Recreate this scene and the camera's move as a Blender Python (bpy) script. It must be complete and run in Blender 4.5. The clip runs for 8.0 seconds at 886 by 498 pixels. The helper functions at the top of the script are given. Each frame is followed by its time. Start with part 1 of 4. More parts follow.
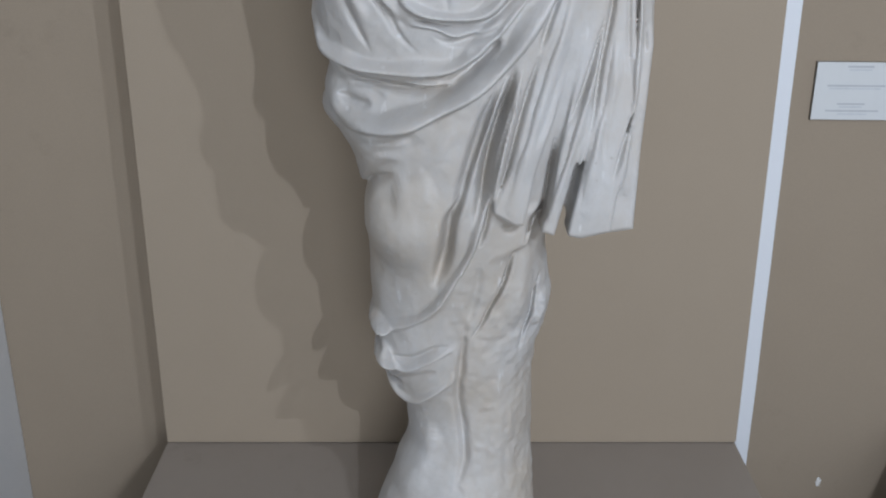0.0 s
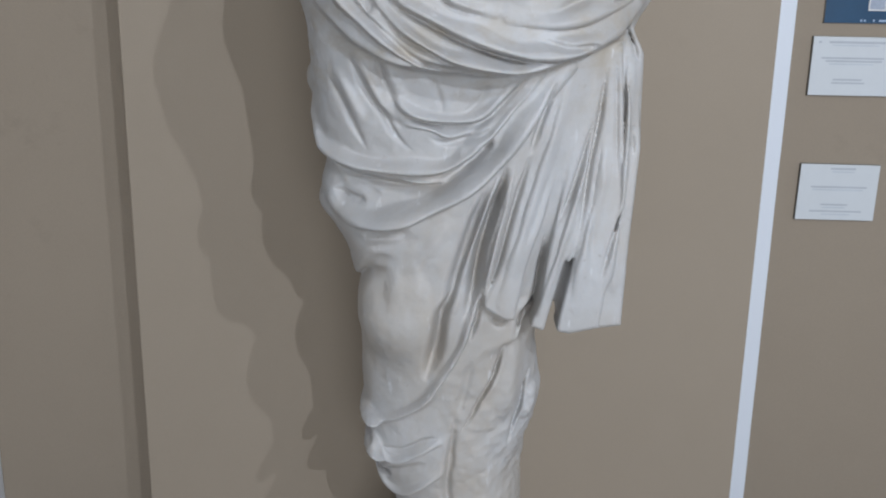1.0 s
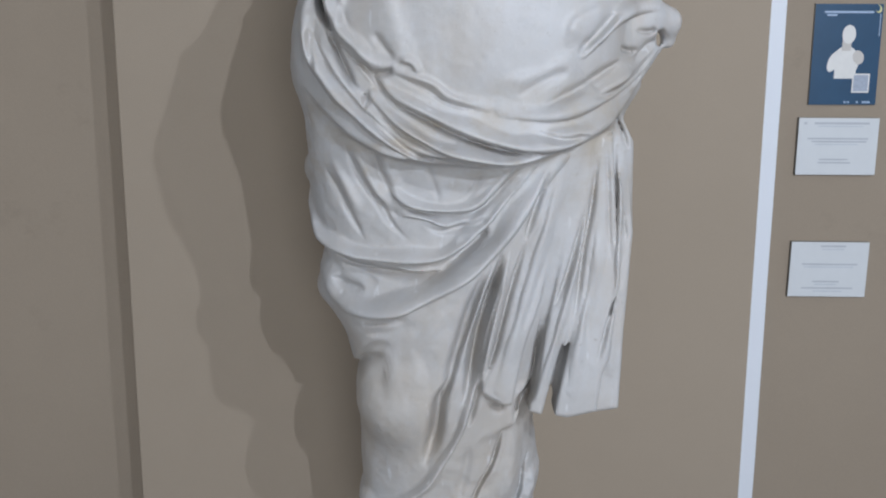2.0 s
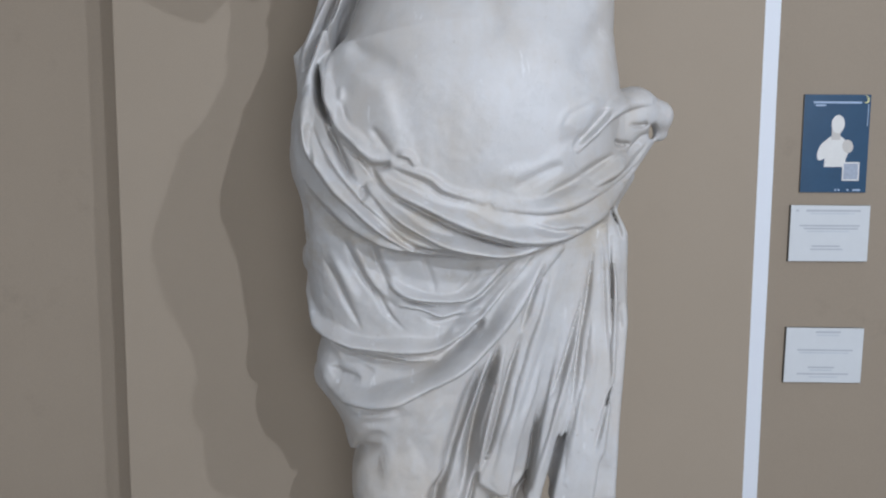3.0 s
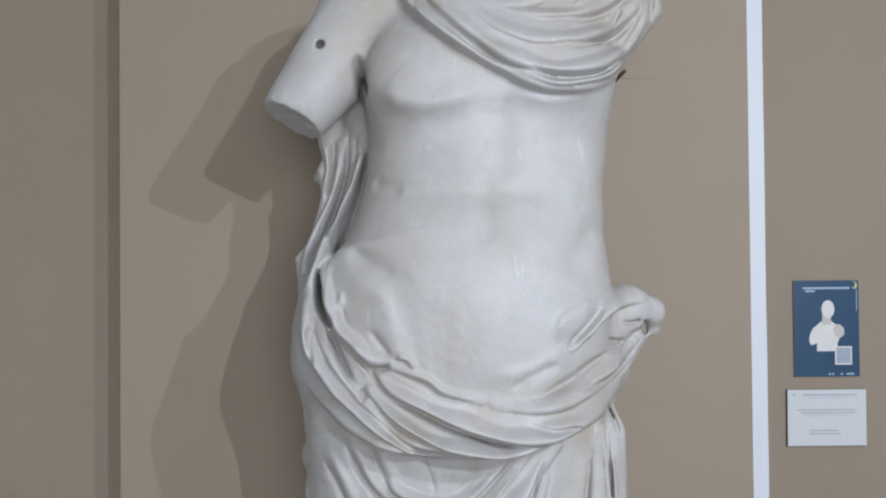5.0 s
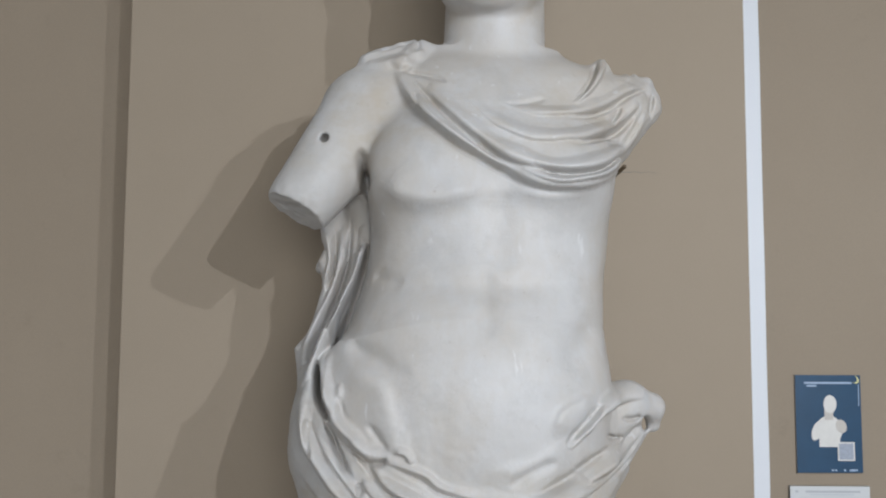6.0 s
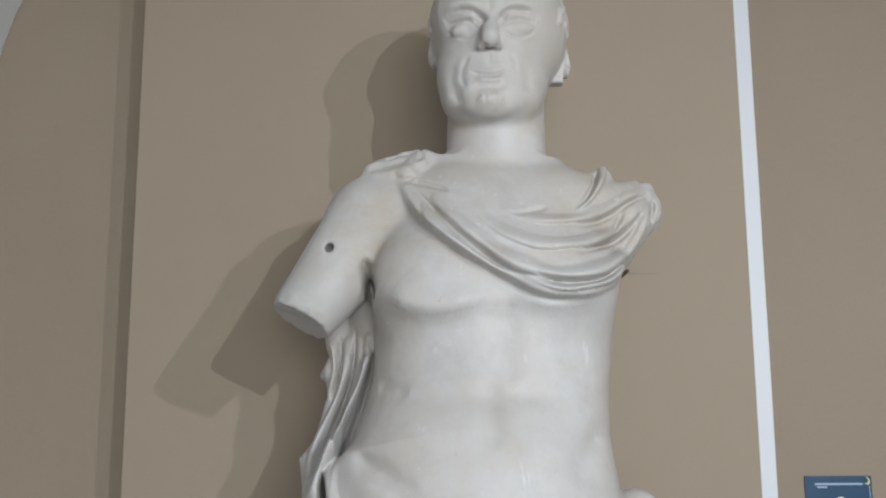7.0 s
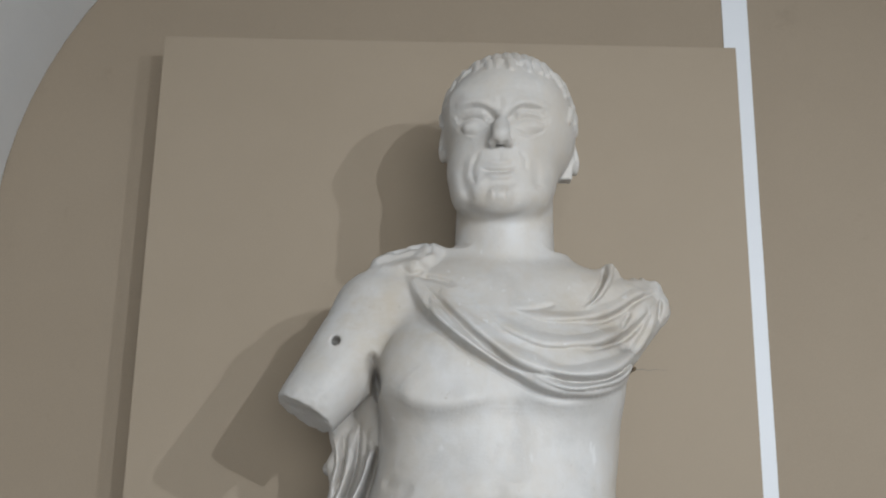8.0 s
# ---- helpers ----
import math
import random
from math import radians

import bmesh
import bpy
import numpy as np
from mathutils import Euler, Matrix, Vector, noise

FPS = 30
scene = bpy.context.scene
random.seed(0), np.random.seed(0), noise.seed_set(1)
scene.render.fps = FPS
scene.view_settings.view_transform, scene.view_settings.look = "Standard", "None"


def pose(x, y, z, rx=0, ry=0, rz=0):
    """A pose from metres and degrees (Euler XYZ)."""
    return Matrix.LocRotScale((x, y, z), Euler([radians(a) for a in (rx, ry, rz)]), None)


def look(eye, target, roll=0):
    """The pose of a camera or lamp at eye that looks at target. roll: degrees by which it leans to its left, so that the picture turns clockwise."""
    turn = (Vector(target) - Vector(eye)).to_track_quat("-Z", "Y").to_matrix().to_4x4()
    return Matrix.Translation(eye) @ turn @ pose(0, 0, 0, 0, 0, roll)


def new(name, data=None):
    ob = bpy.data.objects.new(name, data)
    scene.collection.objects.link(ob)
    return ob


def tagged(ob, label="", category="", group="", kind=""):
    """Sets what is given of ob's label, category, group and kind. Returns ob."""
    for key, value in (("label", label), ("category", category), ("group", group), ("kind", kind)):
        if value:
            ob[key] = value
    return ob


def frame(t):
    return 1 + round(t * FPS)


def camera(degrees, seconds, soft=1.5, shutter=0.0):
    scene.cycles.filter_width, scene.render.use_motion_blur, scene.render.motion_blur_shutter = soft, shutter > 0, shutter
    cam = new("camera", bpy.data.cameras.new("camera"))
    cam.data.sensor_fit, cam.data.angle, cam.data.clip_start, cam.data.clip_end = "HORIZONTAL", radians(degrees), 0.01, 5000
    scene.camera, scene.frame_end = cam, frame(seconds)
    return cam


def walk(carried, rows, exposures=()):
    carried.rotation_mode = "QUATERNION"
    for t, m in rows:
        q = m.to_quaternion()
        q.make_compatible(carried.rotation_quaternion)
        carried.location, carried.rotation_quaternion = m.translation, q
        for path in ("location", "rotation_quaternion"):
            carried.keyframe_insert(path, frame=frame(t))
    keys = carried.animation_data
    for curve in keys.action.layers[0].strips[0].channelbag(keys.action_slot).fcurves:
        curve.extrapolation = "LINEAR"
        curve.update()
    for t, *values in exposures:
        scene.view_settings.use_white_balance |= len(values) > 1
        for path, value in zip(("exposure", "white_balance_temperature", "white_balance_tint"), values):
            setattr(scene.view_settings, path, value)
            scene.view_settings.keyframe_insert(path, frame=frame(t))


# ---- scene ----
cam = camera(46.4, 8.0, soft=2.1)
PATH = [
    (0, (-0.017, -1.925, 1.587), (-0.017, -0.058, 0.87), 0.0),
    (0.5, (-0.017, -1.94, 1.602), (-0.012, -0.048, 0.955), 0.6),
    (1, (-0.016, -1.953, 1.607), (-0.003, -0.033, 1.05), 1.0),
    (2.5, (-0.02, -1.972, 1.647), (0.005, -0.004, 1.291), -0.1),
    (3, (-0.02, -1.976, 1.657), (0.009, 0.004, 1.378), 0.3),
    (3.5, (-0.02, -1.984, 1.673), (0.014, 0.004, 1.463), 0.5),
    (4, (-0.022, -1.991, 1.69), (0.017, 0.005, 1.565), 0.1),
    (4.5, (-0.022, -1.997, 1.7), (0.013, 0.003, 1.661), -0.7),
    (6, (-0.016, -2.01, 1.727), (0.012, -0.019, 1.921), 0.3),
    (6.5, (-0.018, -2.013, 1.744), (0.008, -0.033, 2.018), 0.4),
    (7, (-0.02, -2.02, 1.758), (0.004, -0.053, 2.119), -0.3),
    (7.5, (-0.022, -2.021, 1.771), (0.0, -0.07, 2.209), 0.4),
    (8, (-0.032, -2.025, 1.783), (-0.01, -0.091, 2.292), 0.9),
]
walk(cam, [(t, look(eye, target, lean)) for t, eye, target, lean in PATH],
     exposures=[(0, -0.14, 5860, 11), (1, -0.14, 5830, 11), (2.5, -0.12, 5800, 12), (4.5, -0.11, 5800, 12), (5.8, -0.10, 6120, 11), (6.5, -0.11, 6180, 10), (8, -0.11, 6260, 9)])

# ---- light ----
world = bpy.data.worlds.new("room_sky")
world.use_nodes = True
scene.world = world
wn = world.node_tree.nodes
sky = wn.new("ShaderNodeTexSky")
sky.sky_type, sky.sun_disc = "NISHITA", False
sky.sun_elevation, sky.sun_rotation = radians(40), radians(160)
world.node_tree.links.new(sky.outputs[0], wn["Background"].inputs[0])
wn["Background"].inputs[1].default_value = 0.1


def spot(name, eye, target, watts, colour, size, cone, blend=0.6):
    data = bpy.data.lights.new(name, "SPOT")
    data.energy, data.color, data.shadow_soft_size = watts, colour, size
    data.spot_size, data.spot_blend = radians(cone), blend
    ob = new(name, data)
    ob.matrix_world = look(eye, target)
    return ob


spot("gallery_spot", (1.12, -2.50, 2.46), (0.42, 0, 1.08), 68, (0.945, 0.972, 1.0), 0.014, 112, 1.0)
spot("gallery_spot", (0.90, -3.15, 2.38), (0.42, 0, 1.08), 105, (0.945, 0.972, 1.0), 0.014, 106, 1.0)


def area(name, eye, target, w, h, watts, colour):
    data = bpy.data.lights.new(name, "AREA")
    data.shape, data.size, data.size_y, data.energy, data.color = "RECTANGLE", w, h, watts, colour
    ob = new(name, data)
    ob.matrix_world = look(eye, target)
    return ob


# broad fill lamp added behind the viewer to raise the ambient light
area("added_fill", (0.5, -5.9, 1.75), (0.2, 0, 1.2), 1.9, 1.7, 104, (0.95, 0.95, 0.93))

# ---- materials ----


def material(name):
    m = bpy.data.materials.new(name)
    m.use_nodes = True
    return m, m.node_tree.nodes, m.node_tree.links, m.node_tree.nodes["Principled BSDF"]


def noise_tex(n, l, scale, detail=4.0, rough=0.6, vec=None, stretch=None):
    t = n.new("ShaderNodeTexNoise")
    t.inputs["Scale"].default_value = scale
    t.inputs["Detail"].default_value = detail
    t.inputs["Roughness"].default_value = rough
    if vec is None:
        vec = n.new("ShaderNodeTexCoord").outputs["Object"]
    if stretch:
        mp = n.new("ShaderNodeMapping")
        mp.inputs["Scale"].default_value = stretch
        l.new(vec, mp.inputs["Vector"])
        vec = mp.outputs[0]
    l.new(vec, t.inputs["Vector"])
    return t.outputs["Fac"]


def ramp(n, l, fac, stops):
    r = n.new("ShaderNodeValToRGB")
    e = r.color_ramp.elements
    while len(e) < len(stops):
        e.new(0.5)
    for k, (pos, col) in zip(e, stops):
        k.position, k.color = pos, (*col, 1) if len(col) == 3 else col
    l.new(fac, r.inputs[0])
    return r.outputs[0]


def mix(n, l, fac, a, b, mode="MIX"):
    m = n.new("ShaderNodeMix")
    m.data_type, m.blend_type = "RGBA", mode
    for sock, v in ((m.inputs[0], fac), (m.inputs[6], a), (m.inputs[7], b)):
        if isinstance(v, (int, float)):
            sock.default_value = v
        elif isinstance(v, tuple):
            sock.default_value = (*v, 1)
        else:
            l.new(v, sock)
    return m.outputs[2]


def bump(n, l, height, strength, distance, base=None):
    b = n.new("ShaderNodeBump")
    b.inputs["Strength"].default_value, b.inputs["Distance"].default_value = strength, distance
    l.new(height, b.inputs["Height"])
    if base:
        l.new(base, b.inputs["Normal"])
    return b.outputs[0]


def painted(name, colour, dark, light, rough=0.75, grain=420.0, relief=0.25, scuff=0.0):
    """Matt wall paint: roller grain, slow tone drift, faint scuffs."""
    m, n, l, p = material(name)
    drift = noise_tex(n, l, 1.3, 3.0)
    c = mix(n, l, ramp(n, l, drift, [(0.3, (0, 0, 0)), (0.7, (1, 1, 1))]), dark, light)
    c = mix(n, l, 0.5, c, mix(n, l, noise_tex(n, l, 9.0, 5.0), dark, light))
    fine = noise_tex(n, l, grain, 2.0)
    c = mix(n, l, 0.10, c, mix(n, l, ramp(n, l, fine, [(0.35, (0, 0, 0)), (0.65, (1, 1, 1))]), (0.05, 0.05, 0.05), colour), "OVERLAY")
    if scuff:
        s = noise_tex(n, l, 6.0, 6.0, 0.75)
        c = mix(n, l, ramp(n, l, s, [(0.60, (0, 0, 0)), (0.75, (scuff, scuff, scuff))]), c, tuple(v * 0.55 for v in dark))
    l.new(c, p.inputs["Base Color"])
    p.inputs["Roughness"].default_value = rough
    p.inputs["Specular IOR Level"].default_value = 0.3
    l.new(bump(n, l, fine, relief, 0.0006), p.inputs["Normal"])
    return m


TAN = painted("tan_wall_paint", (0.36, 0.30, 0.24), (0.324, 0.2675, 0.202), (0.360, 0.3005, 0.230), scuff=0.26)
TAN_BOARD = painted("tan_board_paint", (0.37, 0.31, 0.25), (0.350, 0.2915, 0.221), (0.383, 0.3205, 0.247), scuff=0.08)
TAN_PLINTH = painted("tan_plinth_paint", (0.34, 0.30, 0.26), (0.315, 0.275, 0.235), (0.365, 0.322, 0.28), scuff=0.3)
WHITE = painted("white_wall_paint", (0.8, 0.8, 0.8), (0.70, 0.71, 0.72), (0.78, 0.79, 0.80), rough=0.7)
STRIP = painted("white_strip_paint", (0.8, 0.8, 0.8), (0.74, 0.77, 0.82), (0.80, 0.83, 0.87), rough=0.5)
FLOOR = painted("grey_stone_floor", (0.3, 0.29, 0.27), (0.22, 0.21, 0.195), (0.30, 0.285, 0.265), rough=0.45)


def marble():
    m, n, l, p = material("weathered_marble")
    clouds = ramp(n, l, noise_tex(n, l, 5.0, 6.0, 0.62), [(0.33, (0, 0, 0)), (0.68, (1, 1, 1))])
    c = mix(n, l, clouds, (0.475, 0.458, 0.435), (0.59, 0.585, 0.58))
    # broad yellow-brown ageing
    ochre = ramp(n, l, noise_tex(n, l, 3.1, 8.0, 0.7, stretch=(1.2, 1.0, 0.6)), [(0.43, (0, 0, 0)), (0.70, (0.75, 0.75, 0.75))])
    c = mix(n, l, ochre, c, (0.47, 0.405, 0.32))
    # brown water stains on the sash and the mantle, and brown blotches at chin height
    xyz = n.new("ShaderNodeSeparateXYZ")
    l.new(n.new("ShaderNodeTexCoord").outputs["Object"], xyz.inputs[0])
    for low, high, depth, scale in ((1.37, 1.60, 0.55, 13.0), (1.97, 2.21, 0.40, 13.0), (2.24, 2.30, 0.4, 16.0)):
        mr = n.new("ShaderNodeMapRange")
        mr.inputs["From Min"].default_value, mr.inputs["From Max"].default_value = low, high
        l.new(xyz.outputs["Z"], mr.inputs["Value"])
        band = ramp(n, l, mr.outputs[0], [(0.0, (0, 0, 0)), (0.25, (1, 1, 1)), (0.6, (1, 1, 1)), (1.0, (0, 0, 0))])
        blot = ramp(n, l, noise_tex(n, l, scale, 6.0, 0.65, stretch=(1.0, 1.0, 1.7)), [(0.47, (0, 0, 0)), (0.66, (depth, depth, depth))])
        c = mix(n, l, mix(n, l, 1.0, band, blot, "MULTIPLY"), c, (0.41, 0.345, 0.25))
    # grey mineral bloom and pits
    bloom = ramp(n, l, noise_tex(n, l, 14.0, 8.0, 0.7), [(0.53, (0, 0, 0)), (0.72, (0.55, 0.55, 0.55))])
    c = mix(n, l, bloom, c, (0.42, 0.41, 0.395))
    pits = ramp(n, l, noise_tex(n, l, 120.0, 4.0, 0.6), [(0.66, (0, 0, 0)), (0.76, (0.45, 0.45, 0.45))])
    c = mix(n, l, pits, c, (0.33, 0.29, 0.245))
    # pale worn scratches
    chip = ramp(n, l, noise_tex(n, l, 42.0, 3.0, 0.5, stretch=(1.5, 1.5, 0.5)), [(0.68, (0, 0, 0)), (0.74, (0.6, 0.6, 0.6))])
    c = mix(n, l, chip, c, (0.66, 0.655, 0.65))
    l.new(c, p.inputs["Base Color"])
    p.inputs["Roughness"].default_value = 0.52
    p.inputs["Specular IOR Level"].default_value = 0.35
    p.inputs["Subsurface Weight"].default_value = 0.08
    p.inputs["Subsurface Radius"].default_value = (0.012, 0.009, 0.007)
    p.inputs["Subsurface Scale"].default_value = 0.5
    b1 = bump(n, l, noise_tex(n, l, 45.0, 7.0, 0.7), 0.28, 0.003)
    b2 = bump(n, l, noise_tex(n, l, 260.0, 4.0, 0.6), 0.25, 0.001, b1)
    l.new(b2, p.inputs["Normal"])
    return m


MARBLE = marble()


def plain(name, colour, rough=0.5, metal=0.0, vary=0.12, scale=40.0):
    m, n, l, p = material(name)
    lo = tuple(v * (1 - vary) for v in colour)
    hi = tuple(min(1.0, v * (1 + vary)) for v in colour)
    l.new(mix(n, l, noise_tex(n, l, scale, 5.0), lo, hi), p.inputs["Base Color"])
    p.inputs["Roughness"].default_value, p.inputs["Metallic"].default_value = rough, metal
    return m


BLUE = plain("poster_blue_print", (0.017, 0.064, 0.132), 0.35, vary=0.25, scale=18)
PAPER = plain("white_card", (0.63, 0.65, 0.66), 0.55, vary=0.04)
FOAM = plain("foam_board_edge", (0.20, 0.19, 0.17), 0.8)
INK = plain("grey_print", (0.46, 0.48, 0.51), 0.6)
INK_PALE = plain("pale_grey_print", (0.53, 0.56, 0.59), 0.6)
PRINT_WHITE = plain("white_print", (0.72, 0.71, 0.68), 0.4, vary=0.10, scale=60)
PRINT_SHADE = plain("beige_print", (0.56, 0.53, 0.49), 0.4)
PRINT_SKY = plain("pale_blue_print", (0.35, 0.45, 0.60), 0.4)
PRINT_GREY = plain("grey_blue_print", (0.36, 0.40, 0.48), 0.4, vary=0.3, scale=220)
YELLOW = plain("yellow_print", (0.62, 0.60, 0.30), 0.4)
METAL = plain("rusty_iron", (0.12, 0.085, 0.05), 0.7, 0.3)
FILLER = plain("white_filler", (0.75, 0.75, 0.74), 0.8)

# ---- building helpers ----


def mesh_of(bm, name, mat, smooth=False):
    me = bpy.data.meshes.new(name)
    bm.normal_update()
    bm.to_mesh(me)
    bm.free()
    me.materials.append(mat)
    if smooth:
        me.polygons.foreach_set("use_smooth", [True] * len(me.polygons))
    return me


def part(name, bm, mat, parent=None, label="", smooth=False):
    ob = new(name, mesh_of(bm, name, mat, smooth))
    ob.parent = parent
    return tagged(ob, label)


def box(lo, hi, bevel=0.0, segments=2):
    bm = bmesh.new()
    bmesh.ops.create_cube(bm, size=1)
    for v in bm.verts:
        v.co = Vector([lo[i] + (v.co[i] + 0.5) * (hi[i] - lo[i]) for i in range(3)])
    if bevel:
        bmesh.ops.bevel(bm, geom=bm.edges[:], offset=bevel, segments=segments, affect="EDGES", profile=0.6)
    return bm


def structure(name, bm, mat, label, category):
    return tagged(part(name, bm, mat), label, category, kind="structure")


# ---- the hall ----
WALL = 0.134
X0, X1, Y0, TOP = -0.98, 3.4, -6.2, 4.2
ARCH_C, ARCH_A, ARCH_B, SPRING = 0.47, 1.45, 1.155, 2.38


def arch(steps=48):
    """Outline of the recess: up one side, over the elliptic head, down the other."""
    pts = [(ARCH_C - ARCH_A, 0.0)]
    for i in range(steps + 1):
        a = math.pi * (1 - i / steps)
        pts.append((ARCH_C + ARCH_A * math.cos(a), SPRING + ARCH_B * math.sin(a)))
    return pts + [(ARCH_C + ARCH_A, 0.0)]


structure("floor", box((-3.6, Y0 - 0.1, -0.2), (X1 + 0.6, 0.5, 0.0)), FLOOR, "pale grey stone floor of the gallery", "floor")
structure("wall_north", box((-3.0, WALL, 0.0), (X1, 0.5, TOP)), TAN, "tan painted gallery wall inside an arched recess", "wall")

# white arched surround, coming forward from the tan wall
bm = bmesh.new()
DEPTH = 0.62
inner = arch()
rings = []
for y in (WALL - 0.002, WALL - DEPTH):
    rings.append([bm.verts.new((x, y, z)) for x, z in inner])
for a, b, c, d in zip(rings[0], rings[0][1:], rings[1], rings[1][1:]):
    bm.faces.new((a, b, d, c))
low = [bm.verts.new((-3.0, WALL - DEPTH, 0.0)), bm.verts.new((-3.0, WALL - DEPTH, TOP)), bm.verts.new((X1, WALL - DEPTH, TOP)), bm.verts.new((X1, WALL - DEPTH, 0.0))]
half = len(rings[1]) // 2
for i in range(len(inner) - 1):
    bm.faces.new((rings[1][i], rings[1][i + 1], low[1] if i < half else low[2]))
bm.faces.new((rings[1][0], low[1], low[0]))
bm.faces.new((rings[1][half], low[2], low[1]))
bm.faces.new((rings[1][-1], low[3], low[2]))
bmesh.ops.recalc_face_normals(bm, faces=bm.faces[:])
structure("wall_arch", bm, WHITE, "white plastered arch framing the tan recess", "wall")

structure("wall_west", box((-3.2, Y0, 0.0), (-3.0, WALL + 0.3, TOP)), WHITE, "plain white gallery wall", "wall")
structure("wall_east", box((X1, Y0, 0.0), (X1 + 0.2, WALL + 0.3, TOP)), WHITE, "plain white gallery wall", "wall")
structure("ceiling", box((-3.2, Y0, TOP), (X1 + 0.2, 0.5, TOP + 0.2)), WHITE, "plain white gallery ceiling", "ceiling")
# the unseen wall behind the viewer, with an opening added to let in sky light
for lo, hi in (((-3.2, Y0 - 0.2, 0.0), (-0.5, Y0, TOP)), ((1.5, Y0 - 0.2, 0.0), (X1 + 0.2, Y0, TOP)),
               ((-0.5, Y0 - 0.2, 0.0), (1.5, Y0, 0.9)), ((-0.5, Y0 - 0.2, 3.3), (1.5, Y0, TOP))):
    structure("wall_south", box(lo, hi), WHITE, "plain white gallery wall round an added opening", "wall")

# white painted joint strip on the wall, its edges not quite straight
bm = bmesh.new()
rows = []
for i in range(60):
    z = i / 59 * 3.3
    wob = 0.0016 * noise.noise((0.0, 3.1, z * 5.0))
    rows.append([bm.verts.new((x + w, y, z)) for x, y, w in ((0.627, WALL, wob), (0.627, WALL - 0.003, wob), (0.6855, WALL - 0.003, 0.7 * wob), (0.6855, WALL, 0.7 * wob))])
for a, b in zip(rows, rows[1:]):
    for k in range(3):
        bm.faces.new((a[k], a[k + 1], b[k + 1], b[k]))
bmesh.ops.recalc_face_normals(bm, faces=bm.faces[:])
structure("trim", bm, STRIP, "white painted vertical joint strip on the wall", "trim")

# ---- the display: board and plinth ----
tagged(part("backing_board", box((-0.61, 0.0, 0.402), (0.613, 0.095, 2.775), 0.003), TAN_BOARD),
       "tall tan painted backing board behind the statue", "panel")
for z in (0.9, 2.3):
    tagged(part("batten", box((-0.5, 0.095, z), (0.5, WALL, z + 0.06)), TAN_BOARD), "tan wooden batten behind the board", "batten")
tagged(part("plinth", box((-0.611, -0.95, 0.0), (0.612, 0.098, 0.40), 0.004), TAN_PLINTH),
       "low tan painted plinth carrying the statue", "plinth")
bm = box((0.0, -1.05, 0.0), (1.0, 0.0, 0.40), 0.004)
bmesh.ops.transform(bm, matrix=pose(1.04, 0.10, 0, 0, 0, -11.5), verts=bm.verts[:])
tagged(part("plinth", bm, TAN_PLINTH), "neighbouring tan painted plinth, empty, beside the wall labels", "plinth")

# ---- the statue: one carved marble figure, built as a solid field and skinned ----
H = 0.0022
GX = np.arange(-0.36, 0.43, H, dtype=np.float32)
GY = np.arange(-0.67, -0.15, H, dtype=np.float32)
GZ = np.arange(0.392, 2.61, H, dtype=np.float32)
SOLID = np.full((len(GX), len(GY), len(GZ)), 1.0, np.float32)
RELIEF_ROLL = np.zeros((len(GX), len(GZ)), np.float32)
RELIEF_SUM = np.zeros((len(GX), len(GZ)), np.float32)


def span(axis, lo, hi):
    return slice(max(0, int((lo - axis[0]) / H)), min(len(axis), int((hi - axis[0]) / H) + 2))


def join(a, b, k):
    h = np.clip(0.5 + 0.5 * (b - a) / k, 0, 1)
    return b + (a - b) * h - k * h * (1 - h)


def add(fn, lo, hi, k=0.012, carve=False):
    """Joins a shape to the solid, or carves it away, with a fillet of about k."""
    s = tuple(span(g, l - 0.05, h + 0.05) for g, l, h in zip((GX, GY, GZ), lo, hi))
    x, y, z = GX[s[0], None, None], GY[None, s[1], None], GZ[None, None, s[2]]
    d = fn(x, y, z).astype(np.float32)
    SOLID[s] = -join(-SOLID[s], d, k) if carve else join(SOLID[s], d, k)


def ball(c, r, k=0.012, carve=False, tilt=0.0):
    """An ellipsoid, tilted in the x-z plane."""
    ct, sn = math.cos(tilt), math.sin(tilt)
    m = max(r)

    def fn(x, y, z):
        u, v = x - c[0], z - c[2]
        a, b = u * ct + v * sn, v * ct - u * sn
        q = np.sqrt((a / r[0]) ** 2 + ((y - c[1]) / r[1]) ** 2 + (b / r[2]) ** 2)
        return (q - 1) * min(r)
    add(fn, [v - m for v in c], [v + m for v in c], k, carve)


def limb(p, q, r0, r1, k=0.012, carve=False, cut=None):
    """A round tapered limb from p to q; cut: (point, normal) of a broken end."""
    p, q = np.array(p), np.array(q)
    w = q - p
    ww = float(w @ w)

    def fn(x, y, z):
        u, v, t = x - p[0], y - p[1], z - p[2]
        f = np.clip((u * w[0] + v * w[1] + t * w[2]) / ww, 0, 1)
        d = np.sqrt((u - f * w[0]) ** 2 + (v - f * w[1]) ** 2 + (t - f * w[2]) ** 2) - (r0 + (r1 - r0) * f)
        if cut:
            o, nn = cut
            d = np.maximum(d, (x - o[0]) * nn[0] + (y - o[1]) * nn[1] + (z - o[2]) * nn[2])
        return d
    r = max(r0, r1)
    add(fn, np.minimum(p, q) - r, np.maximum(p, q) + r, k, carve)


